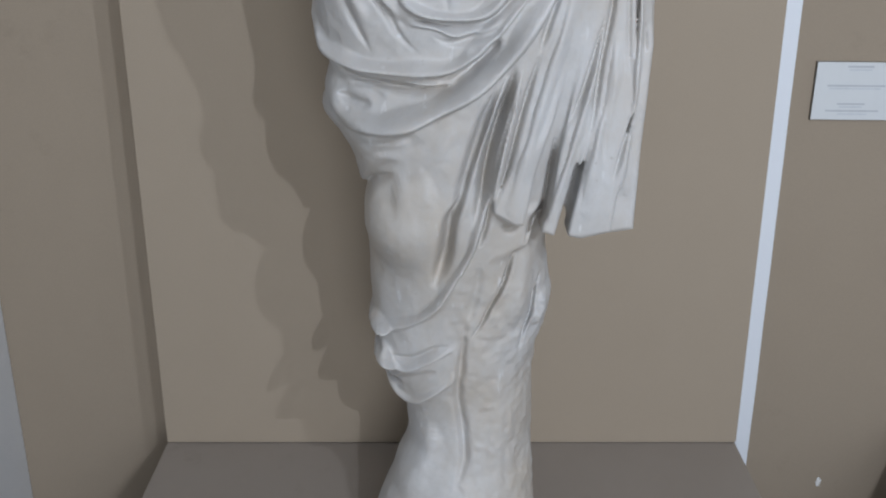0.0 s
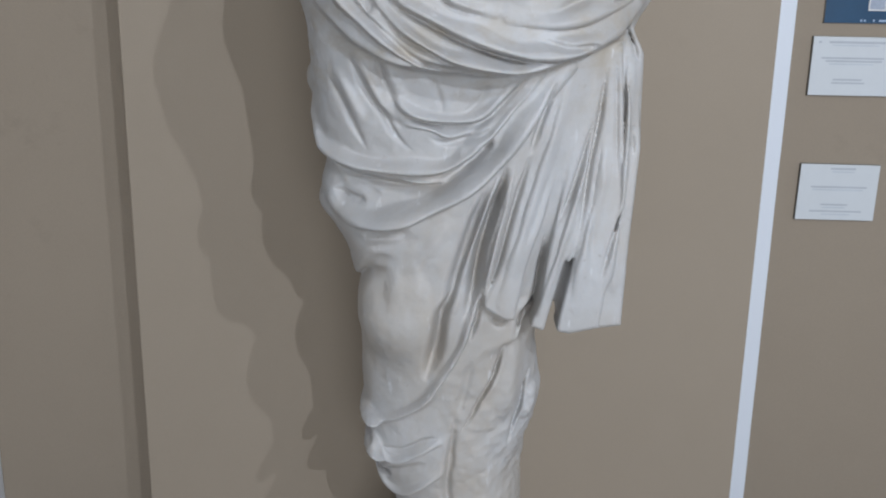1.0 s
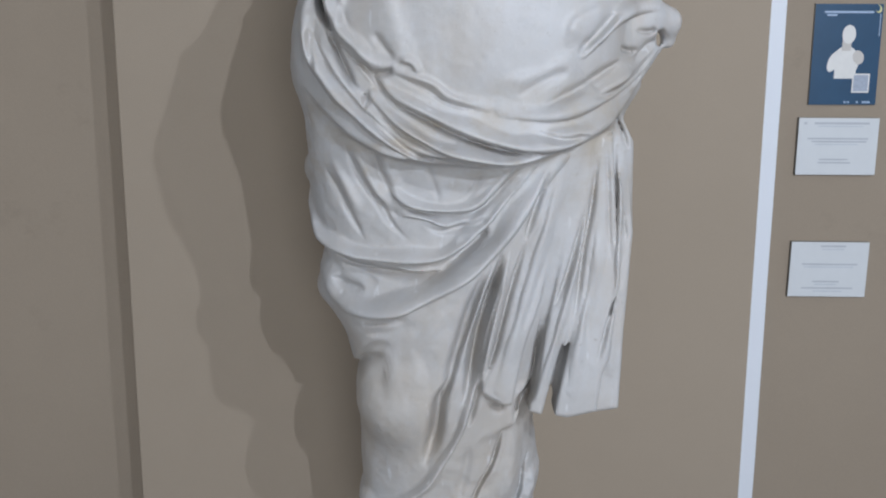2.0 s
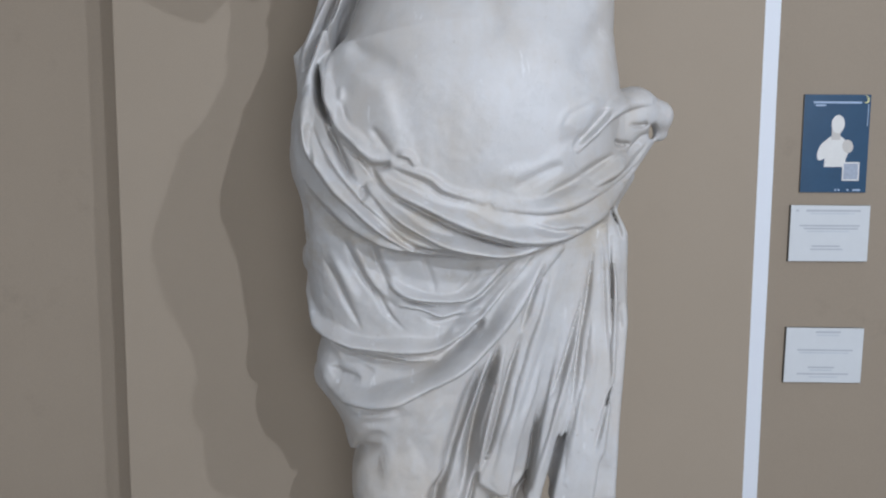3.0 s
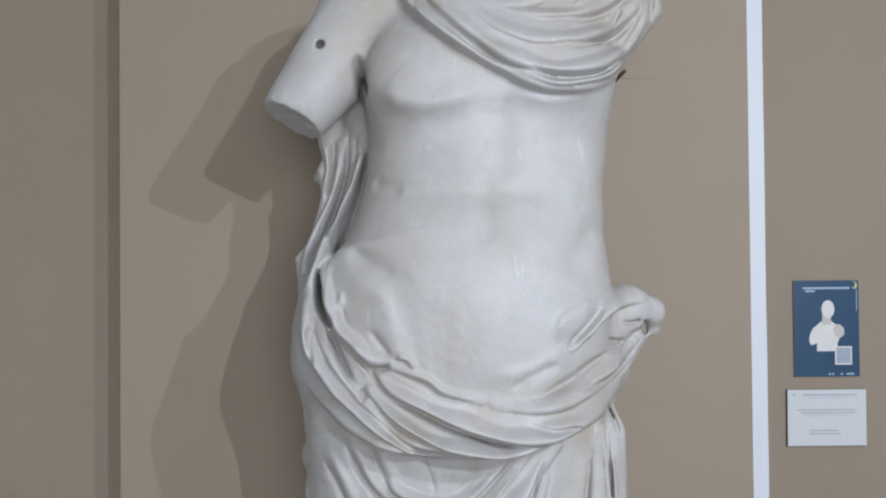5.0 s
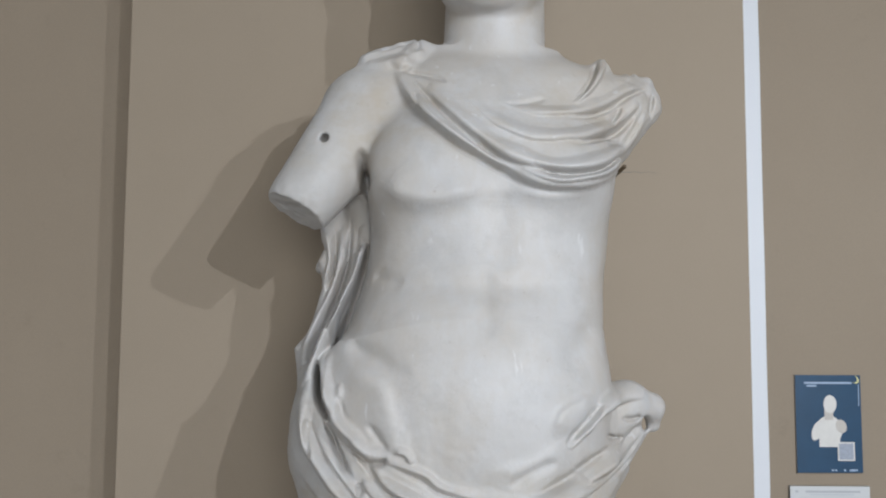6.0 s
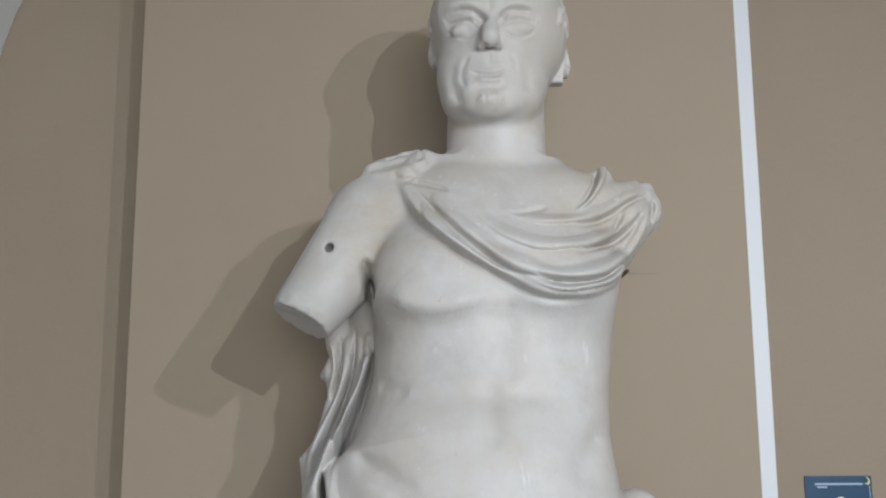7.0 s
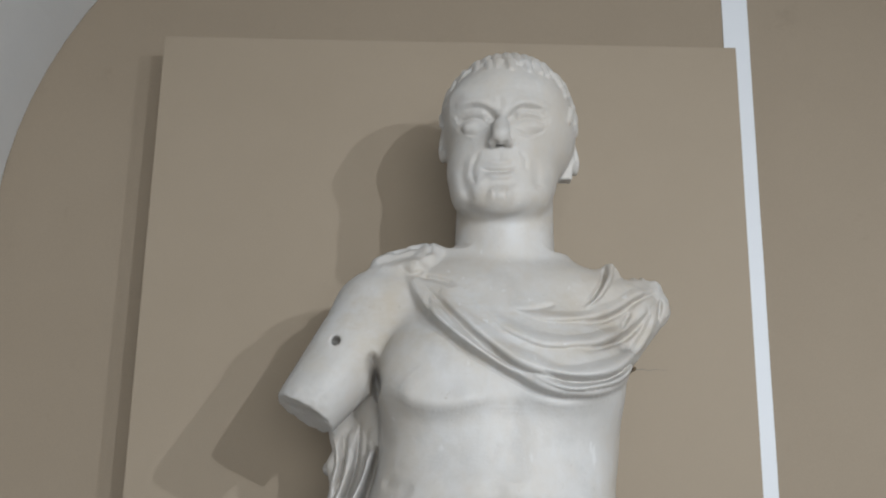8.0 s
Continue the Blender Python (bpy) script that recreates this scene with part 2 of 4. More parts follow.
def loft(rows, power, k=0.012):
    """Stacked rounded sections: (z, left, right, front, back); power: how square they are, or (low, high, z of low, z of high)."""
    rows = sorted(rows)
    zs = [r[0] for r in rows]
    half = int(0.0225 / H)
    soft = np.ones(2 * half + 1) / (2 * half + 1)

    def fn(x, y, z):
        zz = np.clip(z.ravel(), zs[0], zs[-1])
        col = []
        for i in range(1, 5):
            v = np.interp(zz, zs, [r[i] for r in rows])
            col.append(np.convolve(np.pad(v, half, mode="edge"), soft, "valid").astype(np.float32)[None, None, :])
        l, r, f, b = col
        cx, rx, cy = (l + r) / 2, (r - l) / 2, (f + b) / 2
        ry = (b - f) / 2
        p = power
        if isinstance(power, tuple):
            p = power[0] + (power[1] - power[0]) * np.clip((z - power[2]) / (power[3] - power[2]), 0, 1)
        q = (np.abs((x - cx) / rx) ** p + np.abs((y - cy) / ry) ** p) ** (1 / p)
        d = (q - 1) * np.minimum(rx, ry)
        return np.maximum(d, np.maximum(zs[0] - z, z - zs[-1]))
    add(fn, (min(r[1] for r in rows), min(r[3] for r in rows), zs[0]), (max(r[2] for r in rows), max(r[4] for r in rows), zs[-1]), k)


def slab(outline, y_mid, y_half, rnd, k=0.012):
    """A hanging sheet of cloth: an outline in x, z with a thickness in y; y_mid runs from its foot to its head."""
    pts = np.array(outline)
    z0, z1 = pts[:, 1].min(), pts[:, 1].max()

    def fn(x, y, z):
        px, pz = x[:, 0, :], z[:, 0, :]
        best = np.full((px.shape[0], pz.shape[1]), 9.0)
        inside = np.zeros(best.shape, bool)
        for a, b in zip(pts, np.roll(pts, -1, axis=0)):
            e = b - a
            f = np.clip(((px - a[0]) * e[0] + (pz - a[1]) * e[1]) / (e @ e), 0, 1)
            best = np.minimum(best, np.hypot(px - a[0] - f * e[0], pz - a[1] - f * e[1]))
            if e[1]:
                hit = ((a[1] > pz) != (b[1] > pz)) & (px < a[0] + (pz - a[1]) / e[1] * e[0])
                inside ^= hit
        d2 = np.where(inside, -best, best)[:, None, :] + rnd
        mid = y_mid[0] + (y_mid[1] - y_mid[0]) * np.clip((z - z0) / (z1 - z0), 0, 1)
        dy = np.abs(y - mid) - y_half + rnd
        return np.sqrt(np.maximum(d2, 0) ** 2 + np.maximum(dy, 0) ** 2) + np.minimum(np.maximum(d2, dy), 0) - rnd
    lo, hi = pts.min(0), pts.max(0)
    add(fn, (lo[0], min(y_mid) - y_half, lo[1]), (hi[0], max(y_mid) + y_half, hi[1]), k)


def stroke(points, widths, reach):
    """Distances to a smooth curve over the front of the figure: side, distance, width and end fade."""
    p = np.array([points[0], *points, points[-1]], float)
    line = []
    for a, b, c, d in zip(p, p[1:], p[2:], p[3:]):
        n = max(6, int(np.hypot(*(c - b)) / 0.003))
        t = np.linspace(0, 1, n, endpoint=False)[:, None]
        line.append(0.5 * (2 * b + (c - a) * t + (2 * a - 5 * b + 4 * c - d) * t ** 2 + (3 * b - a - 3 * c + d) * t ** 3))
    line = np.vstack([*line, p[-1:]])
    tan = np.gradient(line, axis=0)
    lo, hi = line.min(0) - reach, line.max(0) + reach
    s = (span(GX, lo[0], hi[0]), span(GZ, lo[1], hi[1]))
    x, z = GX[s[0]][:, None], GZ[s[1]][None, :]
    best = np.full((x.shape[0], z.shape[1]), 9.0)
    which = np.zeros(best.shape, int)
    for i, (a, b) in enumerate(line):
        d = np.hypot(x - a, z - b)
        near = d < best
        best[near], which[near] = d[near], i
    u = which / (len(line) - 1)
    side = tan[which, 0] * (z - line[which, 1]) - tan[which, 1] * (x - line[which, 0])
    fade = np.clip(u / 0.3, 0, 1) * np.clip((1 - u) / 0.3, 0, 1)
    fade = fade * fade * (3 - 2 * fade)
    return s, np.where(side >= 0, best, -best), widths[0] + (widths[1] - widths[0]) * u, fade


def fold(points, widths, height):
    """A fold of cloth: steep and rounded on the curve's right, easing away on its left, uneven along its length."""
    s, d, w, fade = stroke(points, widths, 1.7 * max(widths))
    gx, gz = GX[s[0]][:, None], GZ[s[1]][None, :]
    sway = 0.14 * np.sin(61 * gx + 23 * gz + 90 * points[0][0]) + 0.10 * np.sin(97 * gz - 41 * gx + 50 * points[-1][1])
    w = w * (1 + sway)
    steep = np.sqrt(np.clip(1 - (d / (0.62 * w)) ** 2, 0, 1))
    ease = 0.5 + 0.5 * np.cos(np.pi * np.clip(d / (1.55 * w), 0, 1))
    ease = 0.6 * ease + 0.4 * np.clip(1 - d / (1.3 * w), 0, 1)
    body = np.where(d < 0, steep, ease)
    RELIEF_ROLL[s] = np.maximum(RELIEF_ROLL[s], height * body * (1 + 0.6 * sway) * (0.2 + 0.8 * fade))


def ridge(points, widths, height):
    """A soft crest, or with a negative height a furrow."""
    s, d, w, fade = stroke(points, widths, 3 * max(widths))
    w = w * (0.45 + 0.55 * fade)
    RELIEF_SUM[s] += height * np.exp(-0.5 * (d / w) ** 2) * fade


def edge(points, widths, height, soft=0.0016):
    """The edge of a layer: it stands proud on the curve's left (height > 0) or right, and dies away behind."""
    s, d, w, fade = stroke(points, widths, 3.2 * max(widths))
    d = d if height > 0 else -d
    RELIEF_SUM[s] += abs(height) * fade * np.exp(-0.5 * (np.maximum(d, 0) / w) ** 2) / (1 + np.exp(-np.clip(d / soft, -30, 30)))


# draped legs and hips
loft([(1.735, -0.17, 0.235, -0.545, -0.19), (1.70, -0.208, 0.25, -0.56, -0.18), (1.64, -0.224, 0.258, -0.57, -0.17),
      (1.56, -0.230, 0.262, -0.565, -0.17), (1.51, -0.212, 0.262, -0.555, -0.17), (1.36, -0.203, 0.255, -0.525, -0.17),
      (1.29, -0.185, 0.25, -0.51, -0.18), (1.25, -0.195, 0.235, -0.505, -0.18), (1.20, -0.185, 0.21, -0.50, -0.18),
      (1.16, -0.158, 0.19, -0.495, -0.18), (1.08, -0.14, 0.155, -0.485, -0.19), (1.00, -0.138, 0.148, -0.47, -0.19), (0.90, -0.136, 0.163, -0.45, -0.20), 
      (0.80, -0.132, 0.138, -0.435, -0.20), (0.75, -0.115, 0.135, -0.42, -0.20), (0.70, -0.082, 0.137, -0.415, -0.20),
      (0.62, -0.076, 0.138, -0.415, -0.20), (0.50, -0.13, 0.147, -0.46, -0.20),
      (0.39, -0.16, 0.15, -0.52, -0.21)], (2.1, 2.8, 1.0, 1.3))
for cx, cz, rx, rz in ((-0.205, 1.585, 0.030, 0.035), (-0.196, 1.42, 0.022, 0.03), (-0.120, 0.868, 0.018, 0.018), (-0.114, 0.812, 0.018, 0.026)):
    ball((cx, -0.345, cz), (rx, 0.07, rz), 0.006)
ball((-0.160, -0.37, 1.232), (0.040, 0.06, 0.032), 0.012)
ball((-0.085, -0.50, 0.44), (0.075, 0.13, 0.065), 0.03)
# bare torso
loft([(1.50, -0.17, 0.25, -0.57, -0.20), (1.58, -0.175, 0.255, -0.592, -0.20), (1.66, -0.168, 0.256, -0.59, -0.20), (1.75, -0.146, 0.255, -0.57, -0.20),
      (1.83, -0.118, 0.257, -0.545, -0.20), (1.90, -0.108, 0.268, -0.53, -0.19), (1.97, -0.112, 0.272, -0.525, -0.19),
      (2.05, -0.12, 0.278, -0.51, -0.20), (2.12, -0.125, 0.275, -0.475, -0.21), (2.165, -0.12, 0.27, -0.445, -0.23),
      (2.195, -0.07, 0.22, -0.41, -0.26), (2.215, -0.02, 0.19, -0.39, -0.28)], 2.35, 0.03)
ball((0.0, -0.46, 1.99), (0.10, 0.07, 0.075), 0.05)
ball((0.17, -0.46, 1.99), (0.085, 0.07, 0.075), 0.05)
ball((0.05, -0.48, 1.66), (0.16, 0.115, 0.15), 0.06)
# shoulder and the broken arm
ball((-0.105, -0.37, 2.105), (0.078, 0.08, 0.078), 0.03)
ball((-0.068, -0.425, 1.055), (0.058, 0.058, 0.052), 0.05)
limb((-0.118, -0.375, 2.09), (-0.212, -0.42, 1.955), 0.076, 0.053, 0.02, cut=((-0.226, -0.44, 1.945), (-0.47, -0.24, -0.85)))
limb((-0.08, -0.35, 2.15), (0.0, -0.34, 2.175), 0.05, 0.05, 0.02)
ball((-0.176, -0.445, 2.048), (0.0075, 0.03, 0.0078), 0.004, carve=True)
# draped shoulder and its ragged stump
limb((0.20, -0.37, 2.10), (0.275, -0.35, 2.115), 0.080, 0.060, 0.03)
limb((0.28, -0.35, 2.095), (0.335, -0.33, 2.130), 0.058, 0.034, 0.012)
limb((0.26, -0.36, 2.05), (0.325, -0.33, 2.100), 0.040, 0.026, 0.012)
limb((0.21, -0.40, 2.12), (0.262, -0.36, 2.180), 0.035, 0.018, 0.012)
limb((0.28, -0.36, 2.135), (0.342, -0.335, 2.165), 0.034, 0.014, 0.010)
limb((0.30, -0.36, 2.15), (0.314, -0.34, 2.175), 0.020, 0.012, 0.008)
limb((-0.112, -0.39, 2.182), (-0.030, -0.375, 2.205), 0.018, 0.020, 0.012)
limb((-0.125, -0.40, 2.160), (-0.060, -0.41, 2.168), 0.014, 0.022, 0.010)
limb((-0.100, -0.37, 2.198), (-0.040, -0.365, 2.214), 0.015, 0.014, 0.008)
limb((-0.040, -0.40, 2.190), (-0.014, -0.36, 2.206), 0.018, 0.012, 0.010)
limb((0.088, -0.57, 1.31), (0.040, -0.535, 1.07), 0.012, 0.024, 0.008, carve=True)
# knot of the sash, cloth behind the arm, hanging folds
limb((0.20, -0.48, 1.575), (0.285, -0.43, 1.648), 0.036, 0.033, 0.012)
limb((0.285, -0.43, 1.648), (0.327, -0.405, 1.640), 0.033, 0.023, 0.008)
limb((0.327, -0.405, 1.640), (0.332, -0.395, 1.615), 0.020, 0.013, 0.006)
limb((0.22, -0.46, 1.52), (0.305, -0.40, 1.605), 0.034, 0.018, 0.010)
limb((0.22, -0.45, 1.50), (0.275, -0.40, 1.55), 0.03, 0.02, 0.010)
limb((-0.112, -0.325, 2.06), (-0.122, -0.335, 1.72), 0.036, 0.038, 0.010)
slab([(-0.2, 1.945), (-0.133, 2.0), (-0.10, 1.90), (-0.12, 1.79), (-0.15, 1.70), (-0.175, 1.66), (-0.218, 1.66),
      (-0.228, 1.728), (-0.205, 1.756), (-0.186, 1.831), (-0.196, 1.869), (-0.186, 1.89)], (-0.33, -0.27), 0.055, 0.02, 0.015)
ball((-0.196, -0.25, 1.865), (0.012, 0.02, 0.012), 0.006)
slab([(0.119, 1.47), (0.254, 1.51), (0.275, 1.469), (0.279, 1.343), (0.272, 1.205), (0.266, 1.075), (0.223, 1.075), (0.184, 1.075),
      (0.146, 1.075), (0.102, 1.085), (0.056, 1.11), (0.066, 1.206), (0.09, 1.327)], (-0.390, -0.415), 0.062, 0.012, 0.008)
slab([(0.058, 1.10), (0.046, 1.025), (0.053, 1.003), (0.078, 1.010), (0.112, 1.028), (0.125, 1.09)], (-0.43, -0.43), 0.035, 0.012, 0.010)

# sash round the hips
edge([(-0.209, 1.561), (-0.193, 1.538), (-0.167, 1.514), (-0.138, 1.489), (-0.106, 1.471), (-0.074, 1.458), (-0.034, 1.45), (0.006, 1.446), (0.054, 1.443), (0.101, 1.451), (0.141, 1.463), (0.183, 1.476), (0.226, 1.492), (0.25, 1.51), (0.265, 1.533)], (0.0450, 0.0450), 0.04)
fold([(-0.191, 1.691), (-0.196, 1.639), (-0.188, 1.594), (-0.153, 1.545), (-0.113, 1.509), (-0.073, 1.481), (-0.034, 1.463), (0.006, 1.452)], (0.0130, 0.0090), 0.02)
fold([(-0.177, 1.623), (-0.164, 1.595), (-0.137, 1.556), (-0.108, 1.526), (-0.073, 1.493)], (0.0090, 0.0060), 0.01)
fold([(-0.1, 1.542), (-0.073, 1.514), (-0.042, 1.492), (-0.002, 1.472), (0.045, 1.461), (0.093, 1.455), (0.133, 1.463)], (0.0070, 0.0100), 0.024)
fold([(-0.111, 1.579), (-0.092, 1.558), (-0.064, 1.539), (-0.026, 1.52), (0.013, 1.503), (0.06, 1.486), (0.116, 1.477), (0.173, 1.485), (0.225, 1.505), (0.259, 1.534)], (0.0090, 0.0160), 0.022)
fold([(-0.072, 1.577), (-0.049, 1.567), (-0.022, 1.557), (0.001, 1.54), (0.028, 1.532), (0.055, 1.529)], (0.0070, 0.0100), 0.012)
fold([(-0.169, 1.715), (-0.168, 1.682), (-0.159, 1.647), (-0.141, 1.62), (-0.107, 1.589), (-0.072, 1.58)], (0.0110, 0.0140), 0.02)
fold([(0.074, 1.522), (0.129, 1.517), (0.186, 1.527), (0.236, 1.547), (0.284, 1.578), (0.314, 1.615)], (0.0120, 0.0180), 0.014)
fold([(0.182, 1.598), (0.207, 1.618), (0.234, 1.641), (0.274, 1.659), (0.304, 1.663)], (0.0100, 0.0160), 0.016)
ridge([(-0.179, 1.714), (-0.175, 1.682), (-0.171, 1.66), (-0.16, 1.637), (-0.145, 1.616)], (0.0034, 0.0042), -0.035)
ridge([(-0.16, 1.637), (-0.143, 1.615), (-0.123, 1.595), (-0.102, 1.572), (-0.086, 1.55), (-0.063, 1.531)], (0.0034, 0.0036), -0.0154)
ridge([(-0.086, 1.552), (-0.063, 1.531), (-0.032, 1.513), (0.007, 1.494), (0.053, 1.477), (0.097, 1.468), (0.133, 1.468)], (0.0038, 0.0040), -0.014)
ridge([(-0.165, 1.632), (-0.151, 1.607), (-0.139, 1.581), (-0.128, 1.56), (-0.116, 1.548)], (0.0030, 0.0036), -0.0182)
ridge([(-0.112, 1.531), (-0.095, 1.508), (-0.073, 1.487), (-0.048, 1.469), (-0.016, 1.457), (0.018, 1.45), (0.069, 1.448), (0.121, 1.457)], (0.0034, 0.0048), -0.0182)
ridge([(-0.103, 1.572), (-0.081, 1.572), (-0.07, 1.58)], (0.0030, 0.0030), -0.0126)
ridge([(-0.07, 1.574), (-0.047, 1.563), (-0.021, 1.553), (-0.002, 1.538), (0.028, 1.529), (0.051, 1.525)], (0.0032, 0.0032), -0.0105)
ridge([(-0.188, 1.631), (-0.187, 1.602), (-0.18, 1.57)], (0.0036, 0.0036), -0.0084)
ridge([(-0.112, 1.545), (-0.107, 1.535), (-0.112, 1.526)], (0.0030, 0.0030), -0.0112)
ridge([(-0.143, 1.666), (-0.133, 1.632), (-0.111, 1.606)], (0.0040, 0.0040), -0.0042)
ridge([(-0.099, 1.627), (-0.08, 1.602), (-0.068, 1.587)], (0.0036, 0.0036), -0.0056)
ridge([(-0.139, 1.682), (-0.143, 1.651), (-0.146, 1.632)], (0.0040, 0.0040), 0.006)
edge([(-0.037, 1.58), (-0.055, 1.614), (-0.064, 1.648), (-0.073, 1.68), (-0.103, 1.703), (-0.14, 1.721)], (0.0300, 0.0300), 0.009, 0.005)
fold([(-0.064, 1.591), (-0.045, 1.586), (-0.035, 1.569)], (0.0060, 0.0060), 0.008)
ridge([(0.173, 1.595), (0.204, 1.625), (0.234, 1.653)], (0.0045, 0.0050), -0.014)
ridge([(0.128, 1.529), (0.168, 1.546), (0.201, 1.563), (0.249, 1.589)], (0.0050, 0.0046), -0.011)
ridge([(0.092, 1.542), (0.133, 1.565), (0.166, 1.577)], (0.0056, 0.0056), -0.007)
ridge([(0.194, 1.538), (0.232, 1.544), (0.27, 1.561), (0.296, 1.586), (0.314, 1.606)], (0.0040, 0.0044), -0.0126)
ridge([(0.244, 1.607), (0.256, 1.6), (0.276, 1.601)], (0.0026, 0.0026), -0.0112)
ridge([(0.268, 1.628), (0.29, 1.626), (0.305, 1.631)], (0.0026, 0.0026), -0.0098)
ridge([(0.309, 1.63), (0.317, 1.618), (0.317, 1.602)], (0.0032, 0.0032), -0.021)
ridge([(0.114, 1.495), (0.156, 1.486), (0.199, 1.489)], (0.0034, 0.0036), -0.016)
fold([(0.131, 1.481), (0.174, 1.477), (0.212, 1.489)], (0.0050, 0.0050), 0.008)
edge([(0.152, 1.604), (0.159, 1.632), (0.172, 1.648), (0.197, 1.66), (0.223, 1.672)], (0.0260, 0.0260), -0.01, 0.003)
edge([(0.061, 1.565), (0.087, 1.57), (0.126, 1.577), (0.153, 1.594), (0.181, 1.615)], (0.0200, 0.0200), -0.006, 0.003)
# skirt folds
fold([(-0.088, 1.433), (-0.068, 1.4), (-0.042, 1.384), (-0.006, 1.379), (0.039, 1.383), (0.067, 1.406), (0.098, 1.443)], (0.0080, 0.0090), 0.018)
ridge([(-0.07, 1.404), (-0.057, 1.386), (-0.035, 1.375), (-0.006, 1.37), (0.032, 1.373), (0.056, 1.387), (0.086, 1.419), (0.114, 1.449)], (0.0036, 0.0050), -0.0126)
fold([(-0.066, 1.372), (-0.03, 1.367), (-0.001, 1.356), (0.024, 1.361)], (0.0050, 0.0050), 0.009)
ridge([(-0.038, 1.36), (-0.009, 1.346), (0.017, 1.351), (0.049, 1.361), (0.073, 1.387), (0.104, 1.424), (0.119, 1.449)], (0.0030, 0.0054), -0.0126)
ridge([(0.015, 1.328), (0.043, 1.35), (0.063, 1.371)], (0.0050, 0.0050), -0.0084)
ridge([(-0.144, 1.474), (-0.128, 1.439), (-0.111, 1.409), (-0.092, 1.384), (-0.075, 1.355), (-0.049, 1.329)], (0.0034, 0.0030), -0.0091)
ridge([(-0.135, 1.478), (-0.117, 1.444), (-0.097, 1.405), (-0.073, 1.37)], (0.0056, 0.0050), 0.008)
ridge([(-0.173, 1.434), (-0.151, 1.398), (-0.133, 1.361), (-0.115, 1.328)], (0.0034, 0.0028), -0.0063)
ridge([(-0.162, 1.448), (-0.139, 1.404), (-0.121, 1.367)], (0.0060, 0.0060), 0.006)
ridge([(-0.104, 1.466), (-0.09, 1.431), (-0.068, 1.397)], (0.0036, 0.0036), -0.0077)
ridge([(-0.094, 1.47), (-0.079, 1.439), (-0.063, 1.413)], (0.0050, 0.0050), 0.006)
ridge([(-0.028, 1.449), (-0.015, 1.412), (-0.009, 1.387)], (0.0030, 0.0030), -0.0042)
ridge([(0.054, 1.431), (0.038, 1.406), (0.018, 1.388)], (0.0034, 0.0034), -0.0056)
ridge([(-0.103, 1.398), (-0.074, 1.374), (-0.057, 1.37)], (0.0036, 0.0036), -0.0056)
fold([(-0.216, 1.384), (-0.193, 1.328), (-0.148, 1.311), (-0.104, 1.306), (-0.059, 1.304), (-0.009, 1.309), (0.025, 1.33), (0.057, 1.363), (0.089, 1.403), (0.124, 1.449)], (0.0120, 0.0110), 0.024)
ridge([(-0.176, 1.314), (-0.151, 1.294), (-0.109, 1.284), (-0.057, 1.279), (-0.013, 1.284), (0.011, 1.302), (0.041, 1.327), (0.064, 1.352)], (0.0040, 0.0054), -0.0168)
fold([(-0.075, 1.292), (-0.042, 1.286), (-0.005, 1.288), (0.015, 1.297)], (0.0036, 0.0042), 0.01)
ridge([(0.011, 1.3), (0.038, 1.322), (0.062, 1.354)], (0.0036, 0.0050), -0.021)
fold([(-0.184, 1.268), (-0.162, 1.233), (-0.114, 1.222), (-0.063, 1.232), (-0.016, 1.256), (0.034, 1.286), (0.066, 1.316), (0.099, 1.358), (0.137, 1.418), (0.165, 1.455)], (0.0190, 0.0130), 0.03)
edge([(-0.181, 1.222), (-0.155, 1.211), (-0.11, 1.213), (-0.063, 1.223), (-0.016, 1.245), (0.034, 1.274), (0.066, 1.302), (0.09, 1.33)], (0.0280, 0.0200), 0.018)
ridge([(-0.17, 1.264), (-0.146, 1.256), (-0.116, 1.253)], (0.0040, 0.0040), -0.007)
ridge([(-0.153, 1.287), (-0.118, 1.274), (-0.094, 1.262)], (0.0040, 0.0040), -0.005)
ridge([(-0.137, 1.203), (-0.102, 1.201), (-0.049, 1.207)], (0.0050, 0.0050), -0.0056)
ridge([(-0.12, 1.178), (-0.076, 1.187), (-0.041, 1.203)], (0.0050, 0.0050), -0.0042)
ridge([(-0.133, 1.112), (-0.112, 1.15), (-0.081, 1.169)], (0.0056, 0.0056), -0.0056)
ridge([(-0.068, 1.137), (-0.03, 1.177), (0.008, 1.231)], (0.0070, 0.0070), 0.004)
# side of the thigh, the narrow strips and the cleft behind them
ridge([(0.058, 1.284), (0.043, 1.24), (0.03, 1.195), (0.017, 1.146), (0.0, 1.077)], (0.0048, 0.0075), -0.027)
fold([(0.07, 1.294), (0.054, 1.248), (0.038, 1.194), (0.022, 1.14), (0.009, 1.086)], (0.0040, 0.0060), 0.012)
ridge([(0.084, 1.319), (0.075, 1.275), (0.06, 1.222), (0.049, 1.176), (0.039, 1.111), (0.03, 1.065)], (0.0040, 0.0072), -0.048)
ridge([(0.095, 1.319), (0.084, 1.266), (0.072, 1.211), (0.061, 1.149), (0.052, 1.093)], (0.0036, 0.0036), 0.014)
ridge([(0.088, 1.284), (0.078, 1.24), (0.067, 1.195), (0.056, 1.14)], (0.0018, 0.0018), -0.012)
ridge([(0.118, 1.336), (0.104, 1.283), (0.091, 1.228), (0.076, 1.158), (0.06, 1.109)], (0.0030, 0.0034), -0.016)
